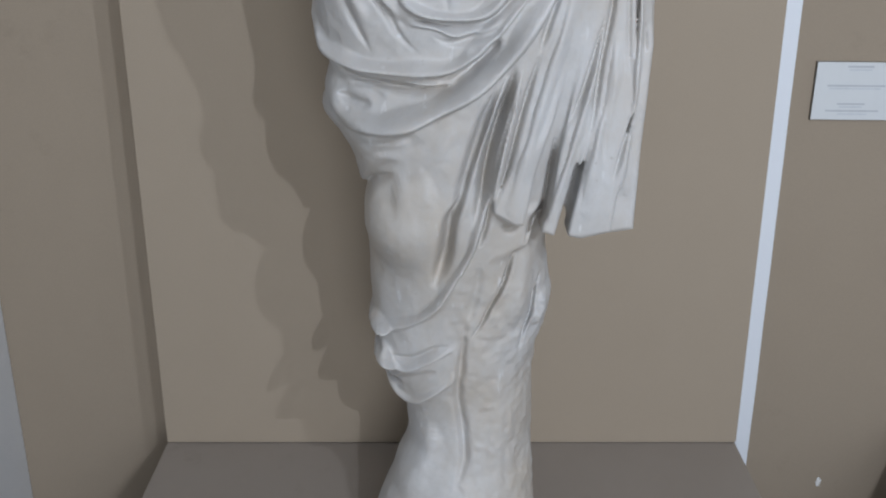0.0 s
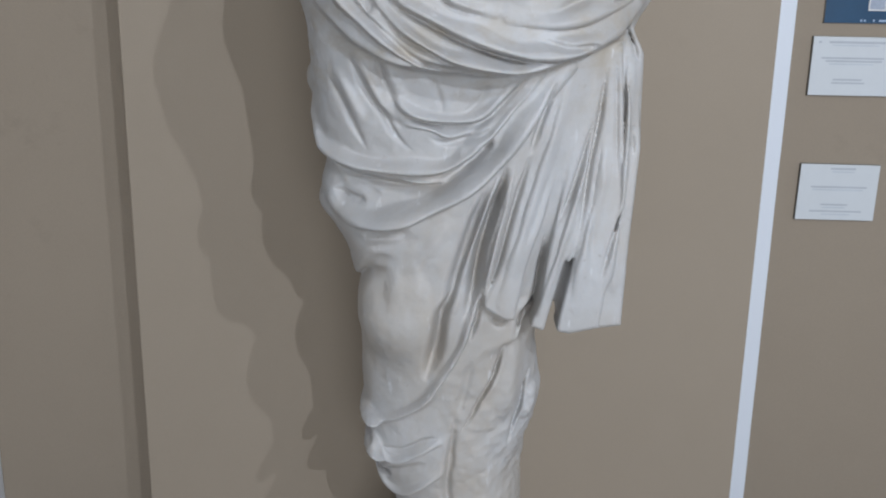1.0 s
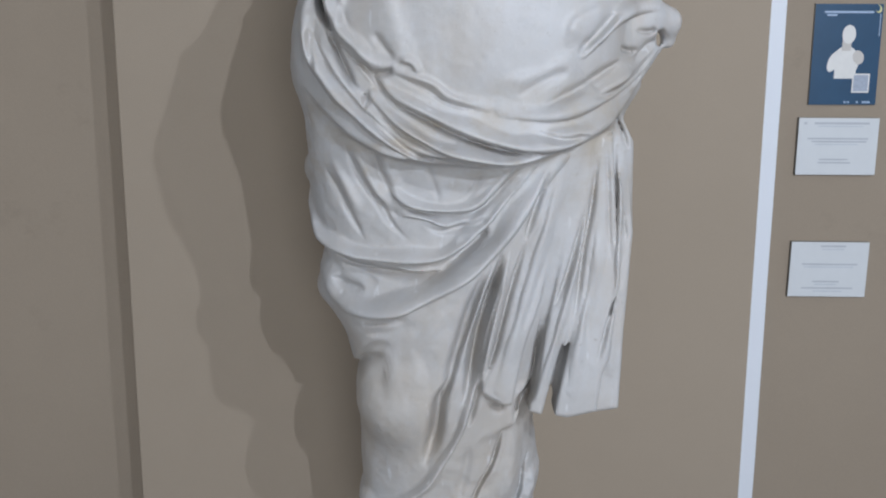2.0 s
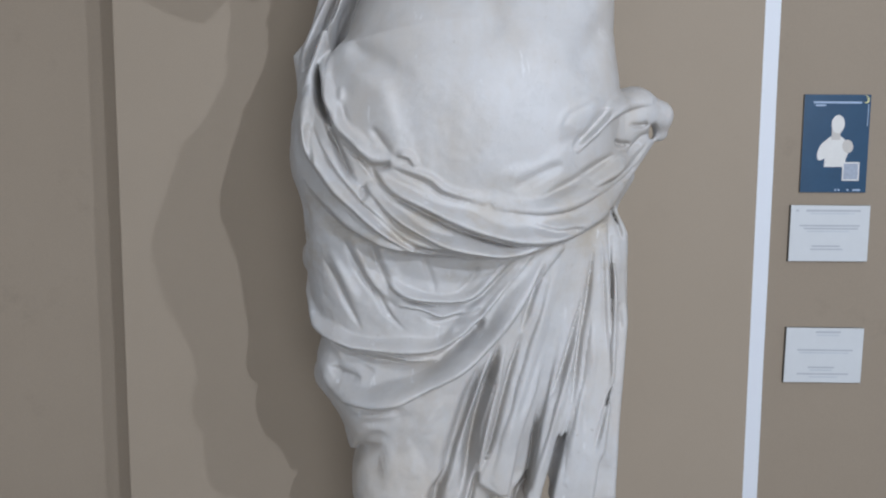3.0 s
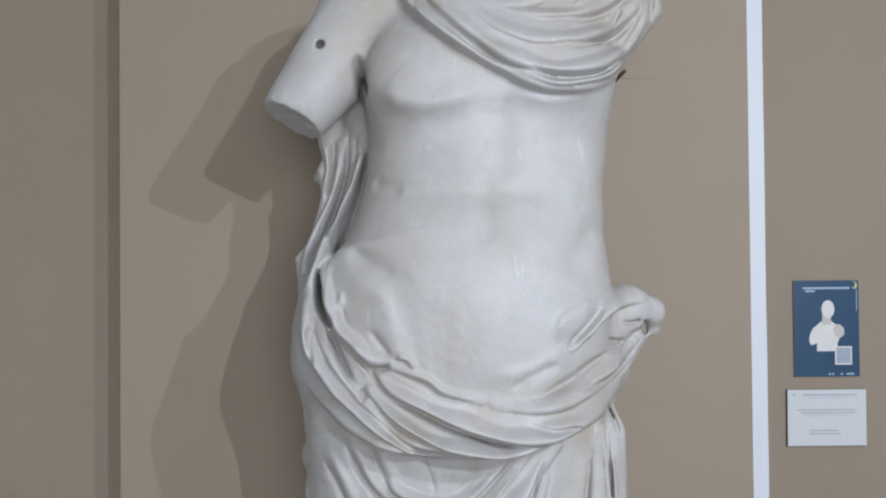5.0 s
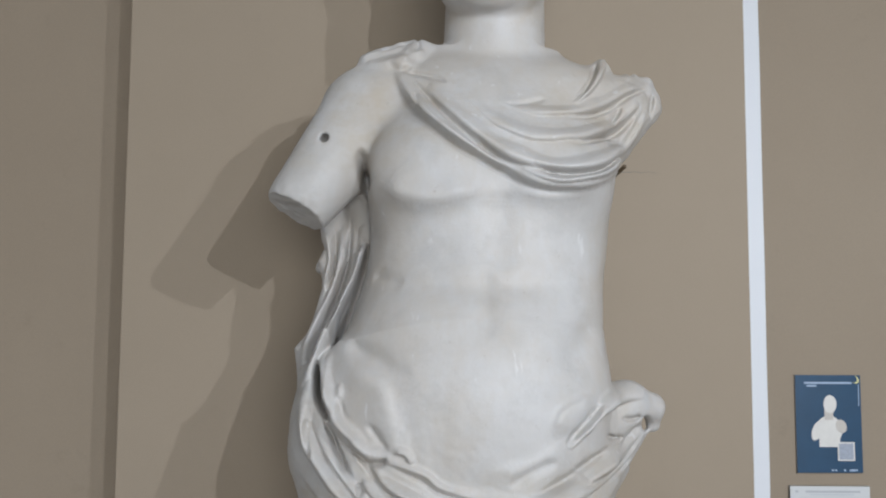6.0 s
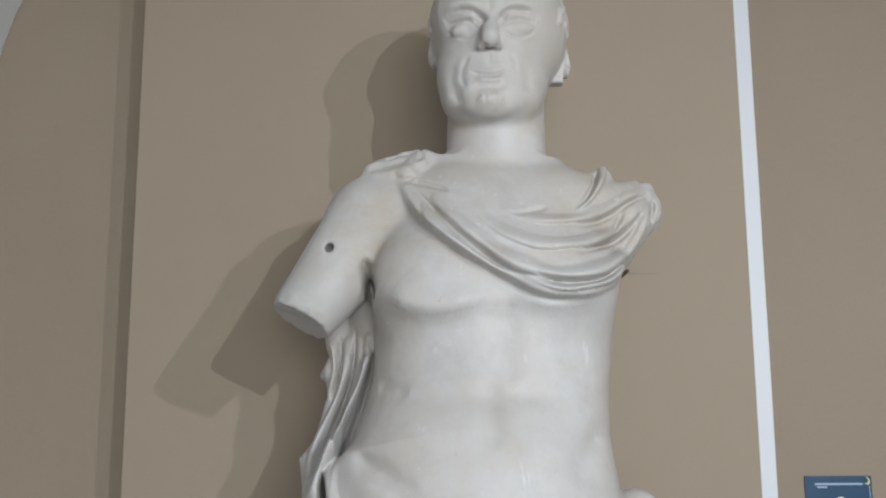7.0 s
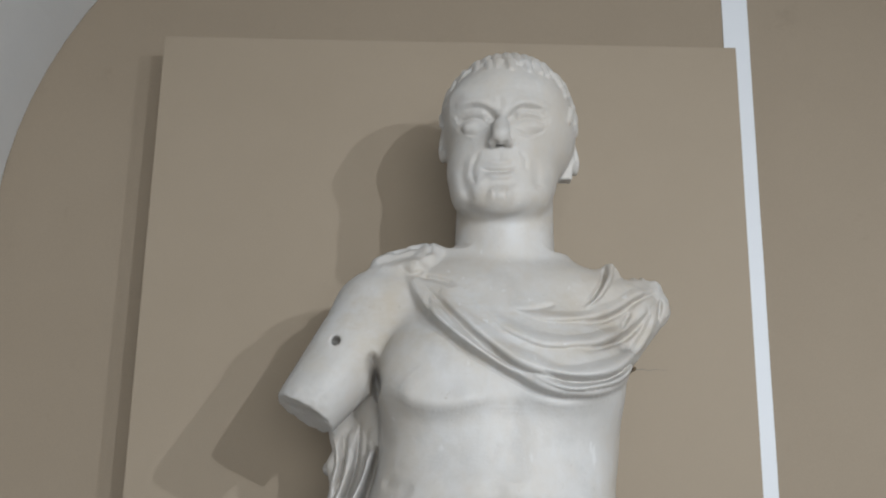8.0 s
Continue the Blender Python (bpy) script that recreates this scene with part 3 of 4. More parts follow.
# hanging pleats
slab([(0.153, 1.468), (0.178, 1.468), (0.154, 1.307), (0.141, 1.238), (0.117, 1.158), (0.101, 1.066), (0.054, 1.094), (0.069, 1.158), (0.097, 1.29)], (-0.47, -0.478), 0.028, 0.007, 0.006)
slab([(0.169, 1.472), (0.211, 1.476), (0.203, 1.324), (0.194, 1.237), (0.17, 1.149), (0.148, 1.055), (0.128, 1.061), (0.146, 1.158), (0.16, 1.237), (0.172, 1.324)], (-0.462, -0.478), 0.028, 0.007, 0.006)
slab([(0.188, 1.476), (0.24, 1.484), (0.255, 1.272), (0.241, 1.148), (0.231, 1.062), (0.186, 1.052), (0.163, 1.057), (0.178, 1.14), (0.178, 1.22), (0.181, 1.324)], (-0.465, -0.47), 0.03, 0.008, 0.006)
slab([(0.236, 1.465), (0.263, 1.461), (0.278, 1.337), (0.271, 1.196), (0.267, 1.061), (0.229, 1.055), (0.24, 1.151), (0.255, 1.267)], (-0.448, -0.448), 0.03, 0.008, 0.006)
slab([(0.094, 1.32), (0.111, 1.32), (0.095, 1.215), (0.072, 1.088), (0.053, 1.079), (0.063, 1.152), (0.082, 1.241)], (-0.455, -0.48), 0.022, 0.006, 0.004)
limb((0.255, -0.432, 1.45), (0.256, -0.432, 1.09), 0.018, 0.018, 0.006)
ridge([(0.147, 1.439), (0.136, 1.404), (0.124, 1.363), (0.114, 1.327)], (0.0026, 0.0034), -0.014)
ridge([(0.146, 1.211), (0.142, 1.161), (0.134, 1.094), (0.115, 1.068), (0.105, 1.027)], (0.0020, 0.0034), -0.018)
ridge([(0.205, 1.384), (0.191, 1.321), (0.175, 1.26), (0.157, 1.214)], (0.0024, 0.0030), -0.012)
ridge([(0.219, 1.463), (0.213, 1.383), (0.203, 1.316), (0.197, 1.247), (0.19, 1.194)], (0.0024, 0.0030), -0.014)
ridge([(0.194, 1.213), (0.187, 1.174), (0.175, 1.127), (0.162, 1.061), (0.16, 0.991)], (0.0020, 0.0034), -0.016)
ridge([(0.231, 1.47), (0.236, 1.4), (0.24, 1.333), (0.246, 1.282)], (0.0020, 0.0022), -0.006)
ridge([(0.259, 1.255), (0.244, 1.212), (0.235, 1.169), (0.228, 1.139)], (0.0022, 0.0026), -0.01)
ridge([(0.259, 1.371), (0.264, 1.35), (0.267, 1.324)], (0.0022, 0.0022), -0.006)
ridge([(0.242, 1.514), (0.256, 1.487), (0.266, 1.459)], (0.0026, 0.0026), -0.01)
ridge([(0.219, 1.316), (0.213, 1.239), (0.21, 1.169)], (0.0040, 0.0040), -0.006)
ridge([(0.144, 1.3), (0.129, 1.24), (0.113, 1.192)], (0.0040, 0.0040), -0.005)
fold([(0.164, 1.428), (0.146, 1.353), (0.124, 1.265), (0.1, 1.171), (0.085, 1.099)], (0.0100, 0.0150), 0.009)
fold([(0.206, 1.349), (0.183, 1.256), (0.164, 1.177), (0.141, 1.087)], (0.0050, 0.0080), 0.009)
fold([(0.224, 1.349), (0.216, 1.264), (0.201, 1.178), (0.191, 1.098)], (0.0080, 0.0130), 0.009)
fold([(0.252, 1.463), (0.255, 1.379), (0.253, 1.298), (0.254, 1.224)], (0.0080, 0.0080), 0.01)
ridge([(0.247, 1.238), (0.247, 1.163), (0.251, 1.11)], (0.0080, 0.0080), 0.006)
# knee, shin and trunk support
ridge([(-0.096, 1.12), (-0.058, 1.117), (-0.024, 1.125)], (0.0200, 0.0200), 0.007)
ridge([(-0.146, 1.078), (-0.128, 1.118), (-0.087, 1.149)], (0.0046, 0.0046), -0.009)
ridge([(0.014, 1.119), (-0.004, 1.083), (-0.01, 1.047), (-0.015, 1.011), (-0.031, 0.956)], (0.0050, 0.0080), -0.032)
fold([(-0.138, 0.874), (-0.103, 0.874), (-0.061, 0.898), (-0.025, 0.932), (0.004, 0.98), (0.027, 1.029), (0.043, 1.079), (0.055, 1.141)], (0.0080, 0.0070), 0.016)
ridge([(0.053, 1.114), (0.045, 1.067), (0.035, 1.029)], (0.0036, 0.0036), -0.014)
edge([(-0.141, 0.866), (-0.104, 0.865), (-0.056, 0.89), (-0.016, 0.927), (0.01, 0.975)], (0.0180, 0.0180), 0.008, 0.002)
ridge([(-0.123, 0.869), (-0.127, 0.829), (-0.117, 0.829)], (0.0028, 0.0028), -0.022)
fold([(-0.135, 0.809), (-0.113, 0.808), (-0.084, 0.793), (-0.044, 0.816), (0.002, 0.847)], (0.0060, 0.0070), 0.009)
fold([(-0.124, 0.771), (-0.098, 0.732), (-0.067, 0.727), (-0.032, 0.756), (0.003, 0.787)], (0.0070, 0.0080), 0.01)
ridge([(-0.104, 0.814), (-0.067, 0.818), (-0.028, 0.844), (-0.003, 0.85)], (0.0036, 0.0036), -0.009)
ridge([(-0.121, 0.771), (-0.107, 0.755), (-0.082, 0.758)], (0.0030, 0.0030), -0.012)
ridge([(-0.108, 0.755), (-0.069, 0.777), (-0.025, 0.803)], (0.0040, 0.0040), -0.006)
edge([(-0.124, 0.766), (-0.096, 0.726), (-0.065, 0.723), (-0.028, 0.75), (0.009, 0.787)], (0.0200, 0.0200), 0.006, 0.003)
ridge([(0.02, 0.906), (0.013, 0.82), (0.008, 0.749), (0.016, 0.686), (0.018, 0.614), (-0.002, 0.56)], (0.0040, 0.0060), -0.014)
ridge([(0.093, 1.026), (0.078, 0.964), (0.059, 0.923), (0.042, 0.887), (0.023, 0.858)], (0.0024, 0.0020), -0.018)
ridge([(0.14, 0.966), (0.129, 0.935), (0.123, 0.895), (0.112, 0.857), (0.105, 0.819)], (0.0022, 0.0022), -0.012)
ridge([(0.04, 0.998), (0.034, 0.948), (0.024, 0.896)], (0.0050, 0.0050), -0.006)
ridge([(0.113, 1.032), (0.109, 0.953), (0.093, 0.875)], (0.0100, 0.0100), 0.008)
ridge([(0.149, 0.933), (0.148, 0.903), (0.132, 0.863)], (0.0080, 0.0080), 0.008)
ridge([(-0.04, 0.69), (-0.05, 0.619), (-0.101, 0.542)], (0.0140, 0.0180), 0.012)
ridge([(0.071, 0.812), (0.084, 0.695), (0.076, 0.583)], (0.0220, 0.0220), 0.008)
ridge([(0.068, 1.067), (0.086, 1.058), (0.1, 1.078)], (0.0034, 0.0034), -0.012)
# mantle across the chest
edge([(-0.08, 2.197), (-0.07, 2.153), (-0.054, 2.11), (-0.029, 2.073), (0.014, 2.033), (0.056, 2.007), (0.095, 1.985), (0.129, 1.965), (0.166, 1.957), (0.218, 1.962), (0.262, 1.988), (0.312, 2.042)], (0.0450, 0.0400), 0.02)
fold([(-0.06, 2.146), (-0.043, 2.107), (-0.019, 2.073), (0.018, 2.038), (0.056, 2.012), (0.091, 1.992)], (0.0070, 0.0060), 0.0075)
fold([(-0.011, 2.122), (0.023, 2.074), (0.06, 2.035), (0.097, 2.008), (0.138, 1.994), (0.187, 1.988), (0.237, 2.002), (0.298, 2.055), (0.34, 2.115)], (0.0140, 0.0140), 0.015)
fold([(0.121, 1.986), (0.148, 1.972), (0.179, 1.967), (0.223, 1.977), (0.258, 1.996), (0.3, 2.043)], (0.0060, 0.0070), 0.012)
ridge([(-0.049, 2.149), (-0.019, 2.107), (0.014, 2.063), (0.047, 2.029), (0.074, 2.008), (0.101, 1.992), (0.121, 1.978)], (0.0030, 0.0040), -0.012)
ridge([(0.123, 1.996), (0.146, 1.985), (0.179, 1.98), (0.223, 1.985), (0.261, 2.004)], (0.0030, 0.0034), -0.0156)
ridge([(-0.032, 2.076), (0.014, 2.029), (0.056, 2.004), (0.095, 1.982), (0.131, 1.962), (0.167, 1.954), (0.216, 1.958)], (0.0034, 0.0034), -0.006)
fold([(0.032, 2.125), (0.074, 2.07), (0.123, 2.041), (0.182, 2.04), (0.228, 2.051), (0.285, 2.091), (0.331, 2.139)], (0.0140, 0.0100), 0.009)
fold([(0.092, 2.1), (0.134, 2.084), (0.187, 2.084), (0.245, 2.103), (0.297, 2.138), (0.345, 2.163)], (0.0100, 0.0100), 0.0075)
fold([(0.201, 2.096), (0.232, 2.13), (0.255, 2.169), (0.27, 2.207)], (0.0100, 0.0100), 0.0105)
ridge([(0.258, 2.199), (0.241, 2.158), (0.224, 2.128), (0.201, 2.104)], (0.0028, 0.0028), -0.0132)
ridge([(0.189, 2.073), (0.228, 2.084), (0.271, 2.107), (0.299, 2.13), (0.344, 2.157)], (0.0034, 0.0034), -0.009)
ridge([(0.185, 2.027), (0.216, 2.033), (0.266, 2.061), (0.298, 2.085), (0.324, 2.121)], (0.0034, 0.0034), -0.0096)
ridge([(0.265, 2.074), (0.278, 2.095), (0.287, 2.112)], (0.0026, 0.0026), -0.0084)
ridge([(0.349, 2.145), (0.344, 2.118), (0.341, 2.101)], (0.0028, 0.0028), -0.0108)
ridge([(0.308, 2.204), (0.312, 2.189), (0.314, 2.175)], (0.0040, 0.0040), -0.0144)
ridge([(0.356, 2.104), (0.325, 2.061), (0.304, 2.039)], (0.0034, 0.0034), -0.006)
ridge([(0.328, 2.113), (0.307, 2.073), (0.284, 2.04)], (0.0034, 0.0034), -0.006)
ridge([(-0.057, 2.158), (-0.022, 2.149), (0.011, 2.134)], (0.0036, 0.0036), -0.0084)
ridge([(0.094, 2.097), (0.119, 2.095), (0.164, 2.108)], (0.0030, 0.0030), -0.0048)
ridge([(-0.04, 2.117), (-0.035, 2.093), (-0.041, 2.081)], (0.0030, 0.0030), -0.0054)
ridge([(-0.083, 2.177), (-0.063, 2.16), (-0.042, 2.168)], (0.0036, 0.0036), -0.006)
ridge([(-0.1, 2.197), (-0.075, 2.213), (-0.039, 2.218)], (0.0036, 0.0036), -0.0048)
ridge([(-0.043, 2.193), (-0.034, 2.209), (-0.037, 2.232)], (0.0030, 0.0030), -0.0048)
# chest and belly
edge([(-0.104, 1.989), (-0.088, 1.963), (-0.055, 1.94), (-0.006, 1.934), (0.042, 1.945), (0.083, 1.96)], (0.0245, 0.0245), 0.02, 0.006)
edge([(0.095, 1.958), (0.148, 1.943), (0.205, 1.947), (0.251, 1.967)], (0.0212, 0.0212), 0.014, 0.006)
ridge([(0.089, 1.963), (0.089, 1.89), (0.089, 1.826)], (0.0183, 0.0167), -0.006)
ridge([(-0.122, 2.034), (-0.116, 1.996), (-0.109, 1.962)], (0.0051, 0.0051), -0.0192)
ridge([(-0.073, 1.83), (-0.017, 1.818), (0.063, 1.815), (0.143, 1.819), (0.199, 1.832)], (0.0128, 0.0128), -0.006)
ridge([(-0.124, 1.746), (-0.102, 1.717), (-0.07, 1.699), (-0.031, 1.685)], (0.0110, 0.0110), -0.0048)
ridge([(0.219, 1.772), (0.195, 1.725), (0.171, 1.694)], (0.0158, 0.0158), -0.0048)
ridge([(0.066, 1.849), (0.066, 1.787), (0.07, 1.74)], (0.0126, 0.0095), -0.0048)
# cloth hanging behind the arm
fold([(-0.122, 1.918), (-0.127, 1.857), (-0.153, 1.792), (-0.183, 1.719), (-0.199, 1.674)], (0.0084, 0.0112), 0.023)
fold([(-0.156, 1.913), (-0.16, 1.857), (-0.176, 1.806), (-0.207, 1.737), (-0.213, 1.683)], (0.0084, 0.0093), 0.0184)
fold([(-0.181, 1.908), (-0.175, 1.866), (-0.184, 1.829)], (0.0065, 0.0065), 0.0138)
ridge([(-0.108, 1.902), (-0.118, 1.847), (-0.14, 1.774), (-0.17, 1.706)], (0.0034, 0.0040), -0.011)
ridge([(-0.14, 1.943), (-0.146, 1.867), (-0.167, 1.793), (-0.196, 1.723)], (0.0026, 0.0032), -0.012)
ridge([(-0.168, 1.924), (-0.167, 1.867), (-0.18, 1.811)], (0.0028, 0.0028), -0.012)
ridge([(-0.133, 1.746), (-0.111, 1.721), (-0.085, 1.712), (-0.062, 1.693)], (0.0100, 0.0140), -0.0042)
ridge([(-0.05, 1.819), (-0.075, 1.829), (-0.1, 1.839)], (0.0080, 0.0080), -0.0036)
ridge([(0.241, 1.791), (0.204, 1.741), (0.172, 1.71)], (0.0160, 0.0160), -0.0036)

front = np.clip((-0.235 - GY) / 0.08, 0, 1)
front = (front * front * (3 - 2 * front)).astype(np.float32)
relief = RELIEF_ROLL + RELIEF_SUM
pad = np.pad(relief, 1, mode="edge")
relief = 0.8 * relief + 0.05 * (pad[2:, 1:-1] + pad[:-2, 1:-1] + pad[1:-1, 2:] + pad[1:-1, :-2])
SOLID -= relief[:, None, :] * front[None, :, None]


def lattice(p, cell, seed):
    """Smooth random values over a lattice of that cell size."""
    table = np.random.RandomState(seed).rand(48, 48, 48).astype(np.float32) * 2 - 1
    q = p / cell
    i = np.floor(q).astype(np.int32)
    f = q - i
    f = f * f * (3 - 2 * f)
    out = np.zeros(len(p), np.float32)
    for a in (0, 1):
        for b in (0, 1):
            for c in (0, 1):
                w = (f[:, 0] if a else 1 - f[:, 0]) * (f[:, 1] if b else 1 - f[:, 1]) * (f[:, 2] if c else 1 - f[:, 2])
                out += w * table[(i[:, 0] + a) % 48, (i[:, 1] + b) % 48, (i[:, 2] + c) % 48]
    return out


# weathering: worn, chipped and uneven carving, roughest on the trunk support
near = np.argwhere(np.abs(SOLID) < 0.012)
place = (near * H + np.array([GX[0], GY[0], GZ[0]])).astype(np.float32)
pleat = np.clip((place[:, 0] - 0.05) / 0.02, 0, 1) * np.clip((place[:, 2] - 1.03) / 0.02, 0, 1)
cloth = (1 - 0.6 * pleat) * (0.35 + 0.65 * np.clip((1.70 - place[:, 2]) / 0.08, 0, 1))
rough = np.clip((1.0 - place[:, 2]) / 0.1, 0, 1) * np.clip((place[:, 0] + 0.02) / 0.03, 0, 1)
rough = np.maximum(rough, 0.9 * np.clip((place[:, 2] - 2.165) / 0.01, 0, 1) * np.clip((-0.02 - place[:, 0]) / 0.01, 0, 1))
rough = np.maximum(rough, 0.9 * np.clip((-0.165 - place[:, 0]) / 0.02, 0, 1) * np.clip((1.985 - place[:, 2]) / 0.03, 0, 1) * (place[:, 2] > 1.90))
rough = np.maximum(rough, 0.8 * np.clip((place[:, 0] - 0.28) / 0.03, 0, 1) * np.clip((place[:, 2] - 2.04) / 0.03, 0, 1))
wear = 0.0016 * lattice(place, 0.045, 1) + 0.0012 * lattice(place, 0.019, 2) + 0.0008 * lattice(place, 0.009, 3)
SOLID[tuple(near.T)] += 0.6 * wear * cloth + rough * (0.0022 * lattice(place, 0.034, 4) + 0.0018 * lattice(place, 0.011, 5))

# head and neck, after the relief so that it stays clean
limb((0.09, -0.330, 2.14), (0.092, -0.335, 2.33), 0.086, 0.081, 0.012)
ball((0.098, -0.345, 2.436), (0.115, 0.125, 0.128), 0.010)
ball((0.084, -0.383, 2.350), (0.093, 0.085, 0.100), 0.012)
ball((0.079, -0.405, 2.298), (0.079, 0.068, 0.040), 0.012)
ball((0.074, -0.450, 2.278), (0.036, 0.024, 0.020), 0.014)
ball((0.081, -0.410, 2.450), (0.088, 0.064, 0.072), 0.02)
limb((0.076, -0.459, 2.424), (0.074, -0.488, 2.376), 0.0105, 0.0155, 0.009)


def face(x, z):
    """How far forward the carved face stands at x, z."""
    col = SOLID[int(round((x - GX[0]) / H)), :, int(round((z - GZ[0]) / H))]
    return float(GY[np.argmax(col < 0)])


EYES = []
MID = 0.0745
for side in (-1, 1):
    ball((MID + side * 0.0140, -0.474, 2.3690), (0.0075, 0.012, 0.0075), 0.006)
    ball((MID + side * 0.0095, -0.489, 2.3600), (0.0055, 0.009, 0.0052), 0.003, carve=True)
ball((MID + 0.001, -0.486, 2.3800), (0.0120, 0.0130, 0.0125), 0.006)
for side in (-1, 1):
    EYES.append((side, 0.0785 + side * 0.0445, face(0.0785 + side * 0.0445, 2.404)))
# brows, eyes, lips and folds of the face
RELIEF_SUM[:] = 0
ridge([(-0.002, 2.427), (0.029, 2.421), (0.05, 2.416), (0.07, 2.409)], (0.0085, 0.0085), -0.0045)
ridge([(0.05, 2.412), (0.062, 2.417), (0.067, 2.403)], (0.0050, 0.0050), -0.0065)
ridge([(-0.002, 2.41), (0.018, 2.418), (0.038, 2.418), (0.05, 2.41), (0.063, 2.393)], (0.0015, 0.0015), -0.0025)
ridge([(0.005, 2.426), (0.02, 2.423), (0.038, 2.423), (0.056, 2.418), (0.063, 2.408)], (0.0020, 0.0020), 0.002)
ridge([(0.004, 2.416), (0.018, 2.398), (0.036, 2.39), (0.051, 2.393), (0.065, 2.401)], (0.0018, 0.0018), -0.0022)
ridge([(0.009, 2.403), (0.035, 2.384), (0.06, 2.389)], (0.0024, 0.0024), 0.0015)
ridge([(-0.002, 2.443), (0.025, 2.442), (0.044, 2.438), (0.066, 2.425)], (0.0055, 0.0055), 0.0035)
ridge([(0.011, 2.434), (0.034, 2.434), (0.052, 2.428), (0.072, 2.411)], (0.0026, 0.0026), -0.0055)
ridge([(0.161, 2.419), (0.127, 2.42), (0.106, 2.416), (0.086, 2.409)], (0.0085, 0.0085), -0.0045)
ridge([(0.106, 2.412), (0.093, 2.416), (0.089, 2.402)], (0.0050, 0.0050), -0.0065)
ridge([(0.161, 2.403), (0.139, 2.415), (0.118, 2.416), (0.106, 2.41), (0.093, 2.392)], (0.0015, 0.0015), -0.0025)
ridge([(0.153, 2.419), (0.136, 2.421), (0.118, 2.423), (0.1, 2.416), (0.093, 2.408)], (0.0020, 0.0020), 0.002)
ridge([(0.155, 2.411), (0.14, 2.395), (0.121, 2.387), (0.106, 2.391), (0.091, 2.401)], (0.0018, 0.0018), -0.0022)
ridge([(0.15, 2.397), (0.123, 2.383), (0.097, 2.388)], (0.0024, 0.0024), 0.0015)
ridge([(0.161, 2.437), (0.131, 2.44), (0.111, 2.438), (0.089, 2.425)], (0.0055, 0.0055), 0.0035)
ridge([(0.146, 2.432), (0.122, 2.431), (0.104, 2.428), (0.084, 2.411)], (0.0026, 0.0026), -0.0055)
ridge([(0.044, 2.361), (0.037, 2.348), (0.031, 2.33), (0.036, 2.3)], (0.0034, 0.0034), -0.003)
ridge([(0.026, 2.358), (0.017, 2.336), (0.022, 2.297), (0.035, 2.274)], (0.0060, 0.0060), -0.003)
ridge([(0.105, 2.359), (0.114, 2.347), (0.116, 2.325)], (0.0034, 0.0034), -0.002)
ridge([(0.127, 2.351), (0.135, 2.33), (0.136, 2.295)], (0.0060, 0.0060), -0.0025)
ridge([(0.042, 2.334), (0.053, 2.327), (0.074, 2.324), (0.092, 2.326), (0.101, 2.334)], (0.0017, 0.0017), -0.005)
ridge([(0.044, 2.336), (0.06, 2.338), (0.074, 2.336), (0.089, 2.339), (0.098, 2.336)], (0.0026, 0.0026), 0.0025)
ridge([(0.049, 2.318), (0.061, 2.315), (0.074, 2.313), (0.088, 2.315), (0.096, 2.32)], (0.0034, 0.0034), 0.003)
ridge([(0.043, 2.302), (0.074, 2.3), (0.102, 2.303)], (0.0060, 0.0060), -0.0025)
ridge([(0.052, 2.284), (0.074, 2.279), (0.097, 2.285)], (0.0085, 0.0085), 0.0045)
ridge([(0.063, 2.294), (0.066, 2.282), (0.065, 2.268)], (0.0014, 0.0014), -0.002)
ridge([(0.082, 2.295), (0.082, 2.283), (0.085, 2.27)], (0.0014, 0.0014), -0.002)
ridge([(0.074, 2.358), (0.074, 2.349), (0.074, 2.337)], (0.0024, 0.0024), -0.0015)
ridge([(0.051, 2.365), (0.058, 2.377), (0.063, 2.381)], (0.0022, 0.0022), -0.002)
ridge([(0.099, 2.365), (0.093, 2.376), (0.089, 2.38)], (0.0022, 0.0022), -0.002)
ridge([(-0.003, 2.473), (0.042, 2.461), (0.106, 2.461), (0.164, 2.458)], (0.0060, 0.0060), -0.001)
ridge([(0.073, 2.451), (0.075, 2.436), (0.074, 2.421)], (0.0040, 0.0040), -0.0015)
ridge([(-0.002, 2.517), (-0.008, 2.452), (-0.003, 2.412)], (0.0040, 0.0040), 0.0015)
SOLID -= RELIEF_SUM[:, None, :] * front[None, :, None]
for side, ex, d in EYES:
    ball((ex, d + 0.0135, 2.4045), (0.0200, 0.0160, 0.0128), 0.003)
# ears, one lobe broken off
for cx, cy, cz, lean in ((-0.010, -0.330, 2.420, -0.15), (0.208, -0.325, 2.402, 0.2)):
    ball((cx, cy, cz), (0.012, 0.026, 0.036), 0.006, tilt=lean)
    ball((cx + (-0.008 if cx < 0.1 else 0.008), cy - 0.018, cz), (0.006, 0.012, 0.020), 0.003, carve=True)
slab([(0.185, 2.352), (0.206, 2.352), (0.210, 2.385), (0.19, 2.39)], (-0.335, -0.335), 0.014, 0.004, 0.004)
